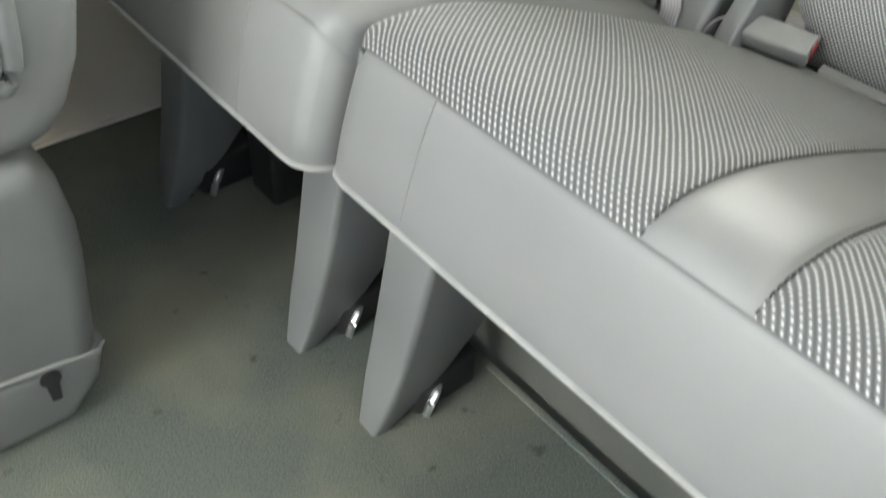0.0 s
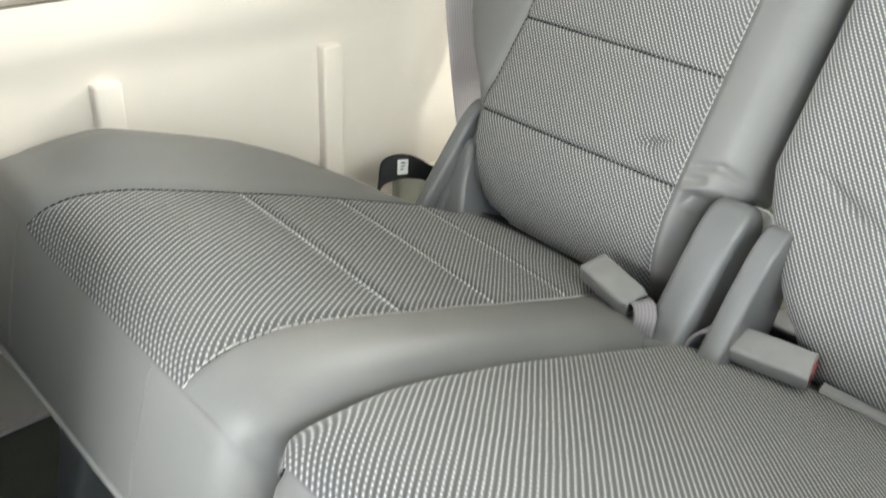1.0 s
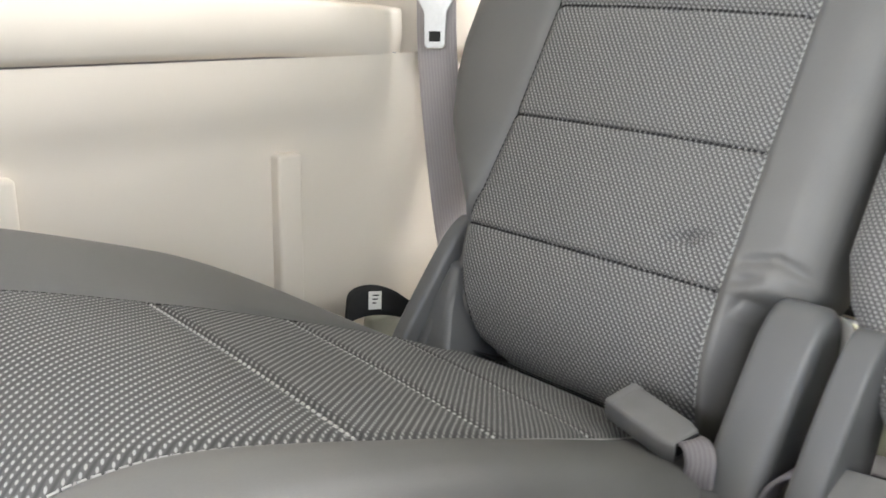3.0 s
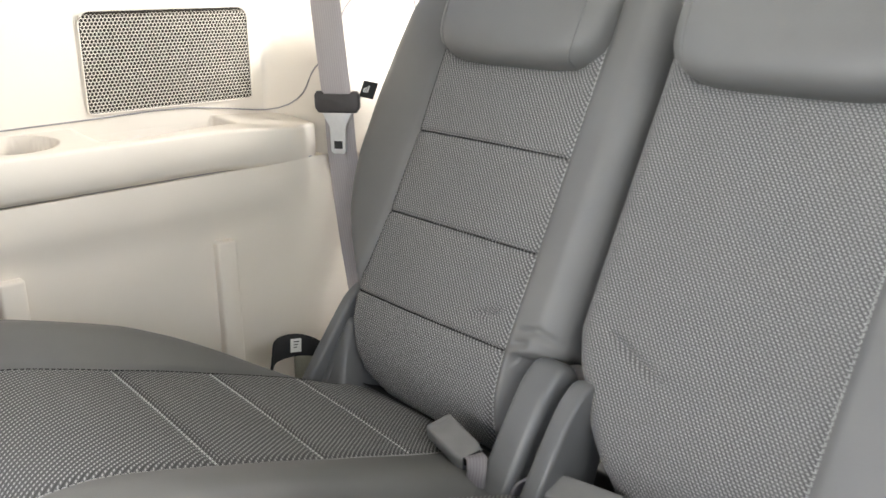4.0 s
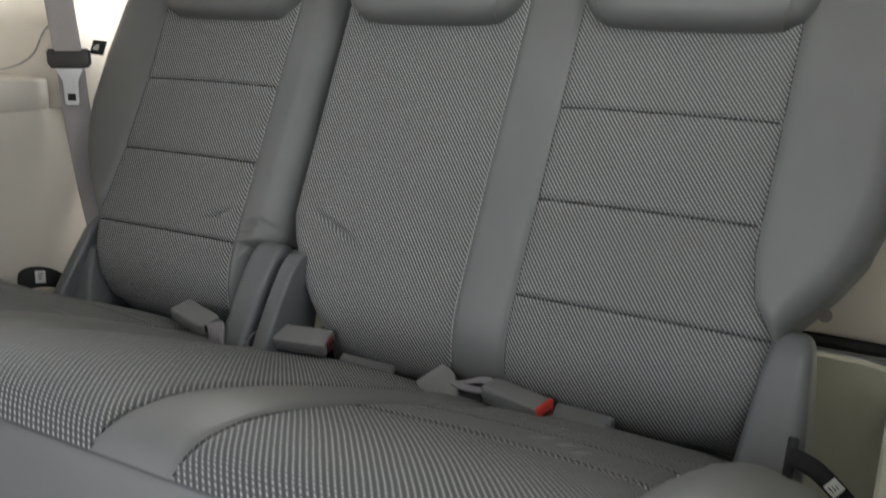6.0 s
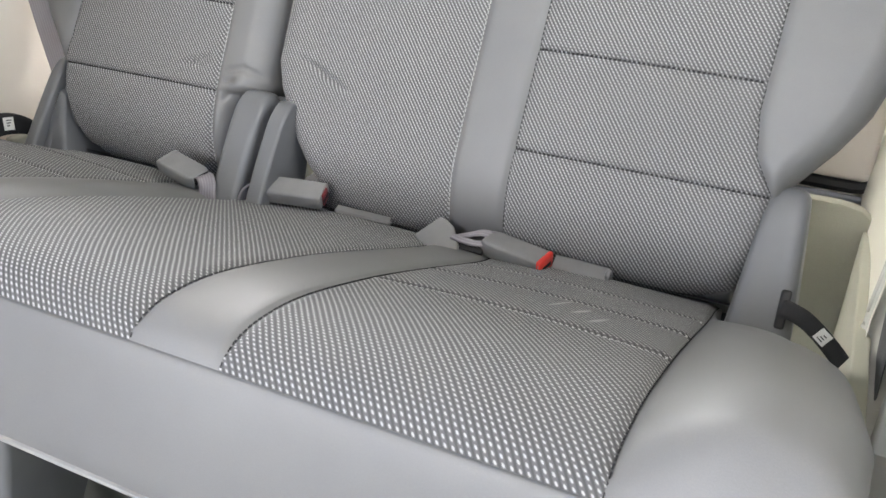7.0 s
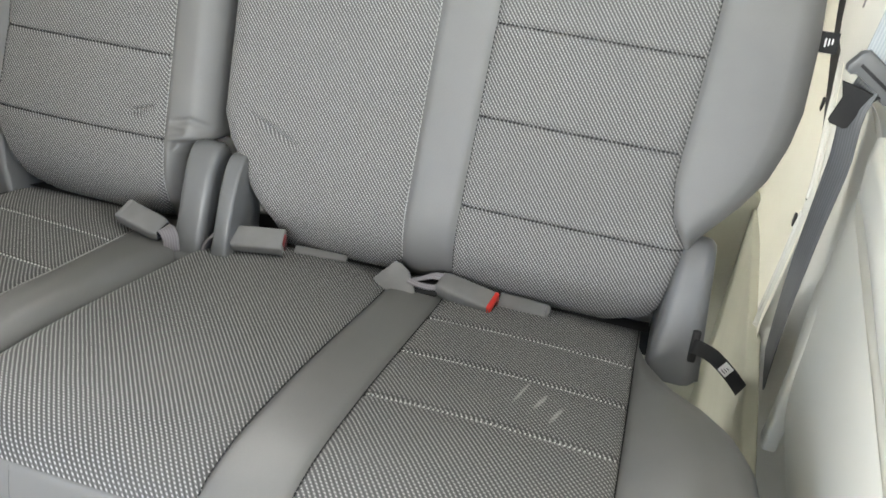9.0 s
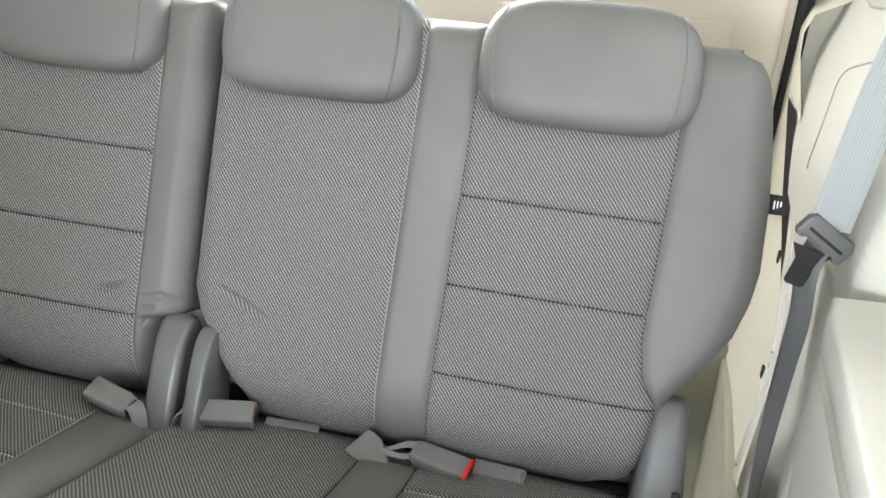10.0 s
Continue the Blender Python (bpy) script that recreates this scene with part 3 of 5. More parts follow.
def body_side(left):
    """The painted inner body between the seat and the tailgate."""
    def at(y, z):
        if not left:
            return (body_x(z) - 0.020 * sstep(0.2, 0.5, y), y, z)
        return (mx(-0.952 - 0.045 * sstep(0.45, 0.9, z) * (1 - sstep(0.3, 0.5, y)) - 0.12 * sstep(0.82, 0.9, z) * (1 - sstep(0.2, 0.35, y)) + 0.030 * sstep(0.15, 0.50, y), left), y, z)
    ob = grid("body_side", steps(0, 1, 0.05), steps(-0.05 if left else 0.228, 1.38, 0.03), lambda u, z: at(trim_end(z, left) - 0.03 + u * (0.59 - trim_end(z, left)), z), CREAMPAINT, flip=left)
    tagged(ob, "cream painted inner body side by the tailgate", "body panel", kind="structure")
    for y, z in ((0.085, 0.20), (0.105, 0.385), (0.26, 0.50)) if not left else ((0.10, 0.33), (0.12, 0.49)):
        p = at(y, z)
        part("plug_hole", rbox((p[0] - 0.003, y - 0.006, z - 0.010), (p[0] + 0.003, y + 0.006, z + 0.010), 0.002), BLACK, ob)
    return ob


body_side(True), body_side(False)
# the dark slit between the trim's edge and the body
grid("edge_gap", [0, 1], steps(0.455, 0.70, 0.01), lambda k, z: (body_x(z) - 0.003 - 0.020 * sstep(0.2, 0.5, trim_end(z) + k * 0.07), trim_end(z) - 0.004 + k * 0.075 * sstep(0.455, 0.56, z), z), BLACK, bpy.data.objects["wall_right"])


def tailgate():
    g = thing("tailgate", "closed cream tailgate with moulded inner trim and large window", "tailgate", at=(-0.235, 0.52, 0.25))
    inv = Matrix.Translation(g.location).inverted()

    def add(ob):
        ob.matrix_parent_inverse = inv
        return ob
    add(part("trim_panel", rbox((-0.90, 0.500, 0.255), (0.43, 0.540, 0.885), 0.012), CREAM, g))
    add(part("inset_panel", rbox((-0.82, 0.492, 0.33), (0.35, 0.502, 0.80), 0.008), CREAM, g))
    add(part("trim_plug", prism([(0.315 + 0.012 * math.cos(k * math.pi / 8), 0.292 + 0.012 * math.sin(k * math.pi / 8)) for k in range(16)], "y", 0.494, 0.502, 0.002), SLEEVE, g, "grey trim plug"))
    add(part("trim_plug", prism([(-0.785 + 0.012 * math.cos(k * math.pi / 8), 0.292 + 0.012 * math.sin(k * math.pi / 8)) for k in range(16)], "y", 0.494, 0.502, 0.002), SLEEVE, g, "grey trim plug"))
    for x0, x1 in ((-0.90, -0.775), (0.305, 0.43)):
        add(part("window_post", rbox((x0, 0.50, 0.87), (x1, 0.56, 1.34), 0.015), CREAM, g))
    add(part("window_sill", rbox((-0.90, 0.50, 0.875), (0.43, 0.60, 0.898), 0.008), CREAM, g))
    add(part("window_header", rbox((-0.90, 0.48, 1.29), (0.43, 0.58, 1.42), 0.015), CREAM, g))
    add(part("rear_pane", rbox((-0.83, 0.575, 0.88), (0.36, 0.580, 1.33), 0), GLASS, g, "clear rear window pane"))
    bump = [(-0.235 + 0.092 * math.cos(a), 0.884 + 0.040 * math.sin(a) ** 0.8) for a in np.linspace(0, math.pi, 24)]
    cover = add(part("wiper_motor_cover", prism([(-0.143, 0.872)] + bump + [(-0.327, 0.872)], "y", 0.503, 0.560, 0.004, 2), CREAM, g, "cream wiper motor cover"))
    part("rubber_edge", tube([(x, 0.562, z) for x, z in bump], 0.005, 6), BLACK, cover)
    wx0, wx1, wz0, wz1, wr = -0.785, 0.315, 0.889, 1.30, 0.09
    pts = []
    for cx, cz, a0 in ((wx1 - wr, wz0 + wr, -90), (wx1 - wr, wz1 - wr, 0), (wx0 + wr, wz1 - wr, 90), (wx0 + wr, wz0 + wr, 180)):
        pts += [(cx + wr * math.cos(radians(a0 + k * 15)), 0.571, cz + wr * math.sin(radians(a0 + k * 15))) for k in range(7)]
    add(part("pane_seal", tube(pts, 0.006, 8, closed=True), BLACK, g, "black window seal"))
    x0, x1, z0, z1, r = -0.925, 0.455, 0.243, 1.36, 0.05
    pts = []
    for cx, cz, a0 in ((x1 - r, z0 + r, -90), (x1 - r, z1 - r, 0), (x0 + r, z1 - r, 90), (x0 + r, z0 + r, 180)):
        pts += [(cx + r * math.cos(radians(a0 + k * 15)), 0.512, cz + r * math.sin(radians(a0 + k * 15))) for k in range(7)]
    add(part("rubber_seal", tube(pts, 0.013, 8, closed=True), BLACK, g, "black rubber seal"))
    # closes the gap between the gate and the body
    frame_bits = [((-1.16, 0.545, -0.05), (-0.88, 0.62, 1.45)), ((0.41, 0.545, -0.05), (0.69, 0.62, 1.45)), ((-1.16, 0.545, -0.32), (0.69, 0.62, 0.26))]
    for lo, hi in frame_bits:
        add(part("gate_frame", rbox(lo, hi, 0.004), CREAMPAINT, g))
    return g


tailgate()
ceiling = tagged(part("ceiling", rbox((-1.16, -2.9, 1.40), (0.69, 0.62, 1.44), 0.004), HEADLINER), "pale cloth headliner of the van roof", "ceiling", kind="structure")
tagged(part("dashboard_wall", rbox((-1.16, -2.95, -0.05), (0.69, -2.90, 0.90), 0.004), PLASTIC), "dark front end of the cabin", "dashboard", kind="structure")
ground = tagged(grid("ground", steps(-60, 60, 10), steps(-60, 60, 10), lambda x, y: (x, y, -0.48), CONCRETE), "pale concrete paving round the van", "ground", kind="structure")


# ---- rear seat cushions ----
TOP = spline([(-0.06, 0.266), (-0.10, 0.284), (-0.135, 0.300), (-0.19, 0.318), (-0.337, 0.379), (-0.450, 0.424), (-0.560, 0.461), (-0.620, 0.471), (-0.652, 0.467), (-0.668, 0.455)], 130)
TOP_S = np.r_[0, np.cumsum(np.linalg.norm(np.diff(TOP, axis=0), axis=1))]
SLEN = float(TOP_S[-1])
QUILTS = {True: (-0.230, -0.361, -0.478), False: (-0.224, -0.336, -0.452)}  # narrow, wide


def top_yz(s):
    return float(np.interp(s, TOP_S, TOP[:, 0])), float(np.interp(s, TOP_S, TOP[:, 1]))


def s_of_y(y):
    return float(np.interp(-y, -TOP[:, 0], TOP_S))


OUT_Y = [-0.668, -0.650, -0.62, -0.55, -0.42, -0.36, -0.31, -0.27, -0.235, -0.20, -0.15]
OUT_X = [0.384, 0.400, 0.411, 0.418, 0.412, 0.398, 0.372, 0.342, 0.315, 0.292, 0.275]


def outer_x(y):
    return float(np.interp(y, OUT_Y, OUT_X))


QS = {narrow: [s_of_y(y) for y in ys] for narrow, ys in QUILTS.items()}


def s_rows(qs):
    rows = set(np.round(steps(0, SLEN, 0.009), 4))
    if qs:
        for q in qs:
            rows |= {round(q + d, 4) for d in (-0.006, -0.003, -0.0012, 0.0012, 0.003, 0.006)}
    return sorted(rows)


def quilt(s, qs):
    """Height of the padding between the stitched lines."""
    h = 0.0
    for q in qs:
        h -= 0.0045 * math.exp(-((s - q) / 0.0045) ** 2)
    return h


def seam_dip(d):
    return -0.0045 * math.exp(-(d / 0.005) ** 2)


APRON = spline([(-0.660, 0.4460), (-0.6665, 0.4516), (-0.678, 0.428), (-0.692, 0.385), (-0.701, 0.350), (-0.702, 0.336)], 20)


def apron_y(z):
    return float(np.interp(-z, -APRON[3:, 1], APRON[3:, 0]))


def top_panel(name, xa, xb, mat, parent, quilted=None, label="", crown=0.005, ra=0.0, rb=0.0, xa_fn=None, xb_fn=None, depth=0.115, bump=0.0, la=0.0, lb=0.0, rise=None, reach=0.0):
    """One panel of a cushion's top between two x; ra, rb: the radius by which that edge rolls down into a side, else a seam."""
    cols = list(np.linspace(0, 1, max(8, int((xb - xa) / 0.011)))) if mat in (CLOTH, CLOTH_SCUFFED) else list(np.linspace(0, 1, 14))
    cols = sorted(set([round(c, 4) for c in cols] + ([0.015, 0.03, 0.06] if not ra else []) + ([0.94, 0.97, 0.985] if not rb else [])))
    if rb:
        cols += [1 + k / 8 for k in range(1, 9)] + [2.1, 2.3, 2.6, 3.0]
    if ra:
        cols = [-2.0, -1.6, -1.3, -1.1] + [-k / 8 for k in range(8, 0, -1)] + cols

    def at(c, s):
        y, z = top_yz(s)
        y -= reach * sstep(0.25, SLEN, s)
        a, b = (xa_fn(y) if xa_fn else xa), (xb_fn(y) if xb_fn else xb)
        ra_y, rb_y = min(ra, 0.65 * (b - a)), min(rb, 0.65 * (b - a))
        a, b = a + ra_y, b - rb_y
        cc = min(1.0, max(0.0, c))
        x = a + cc * (b - a)
        front = 1 - sstep(SLEN - 0.022, SLEN, s)
        z += crown * math.sin(math.pi * cc) * sstep(0, 0.1, s) * front + (quilt(s, quilted) if quilted else 0)
        away = 1 - cc if ra else cc
        z += bump * math.sin(math.pi * 0.68 * away) * sstep(0.10, 0.40, s) * (1 - sstep(SLEN - (0.13 if rise else 0.05), SLEN, s))
        z -= 0.003 * math.exp(-((SLEN - s) / 0.005) ** 2)
        if not ra:
            z += seam_dip(cc * (b - a)) * front
        if not rb:
            z += seam_dip((1 - cc) * (b - a)) * front
        z += (la * (1 - cc) ** 2 + lb * cc ** 2) * sstep(0.05, 0.2, s) * (1 - sstep(SLEN - 0.06, SLEN, s))
        if rise:
            z += rise(x) * sstep(SLEN - 0.06, SLEN, s)
        down, ang, r, sgn = 0.0, 0.0, 0.0, 1
        if c > 1:
            ang, down, r, sgn = min(1, c - 1) * math.pi / 2, max(0, c - 2) * depth, rb_y, 1
        elif c < 0:
            ang, down, r, sgn = min(1, -c) * math.pi / 2, max(0, -c - 1) * depth, ra_y, -1
        x += sgn * r * math.sin(ang)
        drop = r * (1 - math.cos(ang)) + down
        z -= drop
        if r:
            # the side meets the rounded corner of the front face
            d = r * (1 - math.sin(ang))
            corner = apron_y(z) - reach + r - math.sqrt(max(0.0, r * r - (r - min(d, r)) ** 2)) + 0.001
            y += (corner - y) * sstep(SLEN - 0.10, SLEN, s) * min(1, drop / (0.4 * r))
        return (x, y, z)

    def uv(c, s):
        cc = min(1.0, max(0.0, c))
        ex = max(0, c - 1) * rb * 1.57 - max(0, -c) * ra * 1.57
        return (xa + ra + cc * (xb - rb - xa - ra) + ex + 1.0, s)

    return grid(name, cols, s_rows(quilted), at, mat, parent, label, uv)


def apron(parent, xl, xr, rl, rr, rise=None, low=0.336, reach=0.0):
    """The plain front face under the front seam, with its vertical joint."""
    ztop, zlow = float(APRON[:, 1].max()), float(APRON[-1, 1])

    def at(x, k):
        y, z = APRON[int(k)]
        d = min(x - xl, xr - x)
        r = rl if x - xl < xr - x else rr
        back = r - math.sqrt(max(0.0, r * r - (r - min(d, r)) ** 2)) if r else 0.0
        up = back * -1 + (rise(min(max(x, xl + rl), xr - rr)) if rise else 0.0)
        f = max(0.0, (z - zlow) / (ztop - zlow))
        z += up * f + (low - zlow) * (1 - f)
        return (x, (apron_y(z) if back > 0.0002 and k > 3 else y) + back - reach, z)
    xs = sorted(set([round(v, 4) for v in steps(xl, xr, 0.015)] + [round(xl + rl * f, 4) for f in (0.02, 0.08, 0.18, 0.35, 0.6)] + [round(xr - rr * f, 4) for f in (0.02, 0.08, 0.18, 0.35, 0.6)]))
    grid("front_apron", xs, list(range(20)), at, VINYL, parent, flip=True)
    part("edge_piping", tube([at(x, 19) for x in xs], 0.0030, 8), PIPING, parent, "pale edge piping")
    return at


def seam_thread(name, pts, parent, mat, length=0.0042, gap=0.0022, radius=0.0009):
    return part(name, dashes(pts, length, gap, radius), mat, parent)


def seat_leg(parent, x):
    """A tapered plastic-covered leg that leans forward, with a steel striker at its foot."""
    bm = bmesh.new()
    x -= 0.032
    rows = [(0.345, -0.626, -0.505, 0.036), (0.25, -0.640, -0.512, 0.035), (0.17, -0.655, -0.532, 0.033), (0.11, -0.668, -0.562, 0.030), (0.06, -0.681, -0.606, 0.026), (0.025, -0.690, -0.645, 0.021), (0.0, -0.697, -0.670, 0.016)]
    rings = []
    for z, yf, yb, hw in rows:
        ring = [(x - hw, yf + 0.004, z), (x - hw * 0.9, yf, z), (x + hw * 0.86, yf, z), (x + hw, yf + 0.006, z), (x + hw * 1.02, yb, z), (x - hw * 1.02, yb, z)]
        rings.append([bm.verts.new(p) for p in ring])
    for a, b in zip(rings, rings[1:]):
        for k in range(6):
            bm.faces.new((a[k], a[(k + 1) % 6], b[(k + 1) % 6], b[k]))
    bm.faces.new(rings[0]), bm.faces.new(rings[-1][::-1])
    bmesh.ops.recalc_face_normals(bm, faces=bm.faces)
    bmesh.ops.bevel(bm, geom=[e for e in bm.edges if abs((e.verts[0].co - e.verts[1].co).z) > 0.01], offset=0.003, segments=2, profile=0.5, affect="EDGES")
    leg = part("leg", bm, LEGPLASTIC, parent, "grey plastic-covered seat leg")
    part("striker", tube(spline([(x + 0.026, -0.632, 0.002), (x + 0.028, -0.628, 0.018), (x + 0.026, -0.619, 0.031), (x + 0.016, -0.608, 0.036)], 12), 0.0052, 8), STEEL, leg, "bright steel floor striker")
    part("latch", rbox((x - 0.020, -0.645, 0.001), (x + 0.024, -0.555, 0.060), 0.008), BLACK, leg, "black floor latch")
    # a thin black pad stands for the stain at the foot
    part("foot_stain", rbox((x - 0.019, -0.689, 0.0002), (x + 0.010, -0.655, 0.002), 0.0008), BLACK, leg, "dark stain at the leg's foot")
    return leg


# ---- rear seat backs ----
BW, B0 = 0.581, -0.046


def bp(x, w, h):
    """A place on a seat back: x, metres up along its face, metres out of the face."""
    return (x, -0.143 + 0.414 * w - 0.910 * h, 0.345 + 0.910 * w + 0.414 * h)


def w_of_z(z):
    return (z - 0.345) / 0.910


OUT_BZ = [0.306, 0.320, 0.332, 0.345, 0.37, 0.395, 0.436, 0.452, 0.467, 0.50, 0.536, 0.58, 0.62, 0.70, 0.767, 0.82, 0.845, 0.860, 0.8685]
OUT_BX = [0.210, 0.245, 0.280, 0.291, 0.300, 0.305, 0.311, 0.319, 0.332, 0.360, 0.384, 0.399, 0.405, 0.402, 0.394, 0.385, 0.376, 0.364, 0.340]
OUT_BY = [w_of_z(z) for z in OUT_BZ]
R_OUT = lambda w: float(np.interp(w, OUT_BY, OUT_BX))
L_OUT = lambda w: -0.47 - R_OUT(w)
R_IN = lambda w: float(np.interp(w, [w_of_z(z) for z in (0.345, 0.362, 0.40, 0.43, 0.455, 0.49, 0.86, 0.8685)], (-0.294, -0.312, -0.338, -0.354, -0.372, -0.385, -0.377, -0.372)))
L_IN = lambda w: float(np.interp(w, [w_of_z(z) for z in (0.345, 0.37, 0.42, 0.436, 0.442, 0.447, 0.458, 0.86, 0.8685)], (-0.452, -0.446, -0.441, -0.432, -0.410, -0.398, -0.393, -0.385, -0.389)))
QUILT_W = [w_of_z(z) for z in (0.436, 0.550, 0.662)]
HEADS = {"left": -0.598, "middle": -0.2175, "right": 0.150}
HEDGE = [0, 0.0012, 0.003, 0.006, 0.010, 0.015, 0.021, 0.028, 0.036]


def back_rows(quilted):
    rows = set(np.round(steps(0.010, BW - 0.036, 0.010), 4)) | {round(B0 + e, 4) for e in HEDGE} | {round(BW - e, 4) for e in HEDGE}
    rows |= {round(w_of_z(z), 4) for z in np.arange(0.418, 0.502, 0.003)}
    if quilted:
        for q in QUILT_W:
            rows |= {round(q + d, 4) for d in (-0.006, -0.003, -0.0012, 0.0012, 0.003, 0.006)}
    return sorted(rows)


CREASES = (((-0.328, 0.495), (-0.254, 0.466), 0.0045, 0.0040), ((-0.528, 0.463), (-0.488, 0.479), 0.0040, 0.0035), ((-0.520, 0.470), (-0.500, 0.462), 0.0025, 0.0040),
           ((-0.455, 0.463), (-0.425, 0.470), 0.0030, 0.0040), ((-0.425, 0.470), (-0.395, 0.462), 0.0035, 0.0045), ((-0.456, 0.448), (-0.436, 0.452), 0.0025, 0.0035), ((-0.454, 0.425), (-0.446, 0.437), 0.0022, 0.0030))


def crease(x, w):
    """Small folds pressed into the cover."""
    z, h = 0.345 + 0.910 * w, 0.0
    if not 0.40 < z < 0.51:
        return 0.0
    for (xa, za), (xb, zb), deep, wide in CREASES:
        dx, dz = xb - xa, zb - za
        t = min(1.0, max(0.0, ((x - xa) * dx + (z - za) * dz) / (dx * dx + dz * dz)))
        d = math.hypot(x - xa - t * dx, z - za - t * dz)
        h -= 1.9 * deep * math.exp(-((d / wide) ** 2)) * (0.4 + 0.6 * math.sin(math.pi * min(0.95, max(0.05, t))))
    return h


def roll(w):
    """How far the lower end of a back curves away from its face."""
    return 0.034 * max(0.0, (0.09 - w) / 0.1) ** 2.2


def back_height(x, w, xl, xr, heads, quilted, da, db, fullw):
    r = 0.036
    e = min(x - xl, xr - x, w - B0, BW - w)
    h = -r + math.sqrt(max(0.0, r * r - (r - min(max(e, 0), r)) ** 2))
    h += 0.004 * math.sin(math.pi * min(1, max(0, (x - xl) / (xr - xl)))) - roll(w)
    if quilted:
        for q in QUILT_W:
            h -= 0.0040 * math.exp(-((w - q) / 0.0036) ** 2)
    if da is not None:
        h += seam_dip(da)
    if db is not None:
        h += seam_dip(db)
    if fullw:
        h += fullw
    h += crease(x, w)
    for c in heads:
        h -= 0.034 * sstep(0.445, 0.50, w) * (1 - sstep(0.100, 0.128, abs(x - c)))
    return h


def back_panel(name, fa, fb, mat, parent, xl, xr, heads, quilted=False, edge_a=False, edge_b=False, crown=0.004, label=""):
    """A panel of a seat back between the lines x = fa(w) and x = fb(w)."""
    width = fb(0.3) - fa(0.3)
    n = max(6, int(width / (0.012 if mat is CLOTH_BACK else 0.016)))
    ts = set(np.round(np.linspace(0, 1, n + 1), 4))
    for e in (HEDGE if edge_a else (0.002, 0.004, 0.008)):
        ts.add(round(e / width, 4))
    for e in (HEDGE if edge_b else (0.002, 0.004, 0.008)):
        ts.add(round(1 - e / width, 4))

    for (xa, _), (xb, _), _, _ in CREASES:
        ts |= {round((x - fa(0.13)) / (fb(0.13) - fa(0.13)), 4) for x in np.arange(xa - 0.006, xb + 0.006, 0.0035) if fa(0.13) < x < fb(0.13)}

    def at(t, w):
        a, b = fa(w), fb(w)
        x = a + t * (b - a)
        h = back_height(x, w, xl(w), xr(w), heads, quilted, None if edge_a else x - a, None if edge_b else b - x, crown * math.sin(math.pi * t))
        return bp(x, w, h)

    return grid(name, sorted(ts), back_rows(quilted), at, mat, parent, label, lambda t, w: (fa(w) + t * (fb(w) - fa(w)) + 1.0, w)), at


def back_shell(parent, xl, xr):
    """Sides and rear of a seat back."""
    ws = back_rows(False)
    hs = [-0.0359, -0.05, -0.075, -0.10, -0.112, -0.116]
    ins = [0, -0.001, 0, 0.002, 0.008, 0.016]
    verts, faces = [], []
    n = len(ws)
    for h, d in zip(hs, ins):
        for w in ws:
            ww = min(max(w, B0 + d), BW - d)
            deep = h - roll(w) * (h + 0.116) / 0.0801
            verts.append(bp(xl(w) + d, ww, deep))
            verts.append(bp(xr(w) - d, ww, deep))
    for j in range(len(hs) - 1):
        o, p = j * 2 * n, (j + 1) * 2 * n
        for i in range(n - 1):
            faces.append((o + 2 * i, o + 2 * i + 2, p + 2 * i + 2, p + 2 * i))
            faces.append((o + 2 * i + 1, p + 2 * i + 1, p + 2 * i + 3, o + 2 * i + 3))
        faces.append((o, p, p + 1, o + 1))
        k = 2 * (n - 1)
        faces.append((o + k, o + k + 1, p + k + 1, p + k))
    o = (len(hs) - 1) * 2 * n
    for i in range(n - 1):
        faces.append((o + 2 * i, o + 2 * i + 2, o + 2 * i + 3, o + 2 * i + 1))
    shell = piece("back_shell", mesh_of("back_shell", verts, faces, VINYL), parent)
    rim = [bp(xl(w) + 0.001, w, -0.045) for w in ws if w > 0.30] + [bp(xr(w) - 0.001, w, -0.045) for w in reversed(ws) if w > 0.30]
    part("welt", tube(rim, 0.0022, 6), VINYL, parent)
    return shell


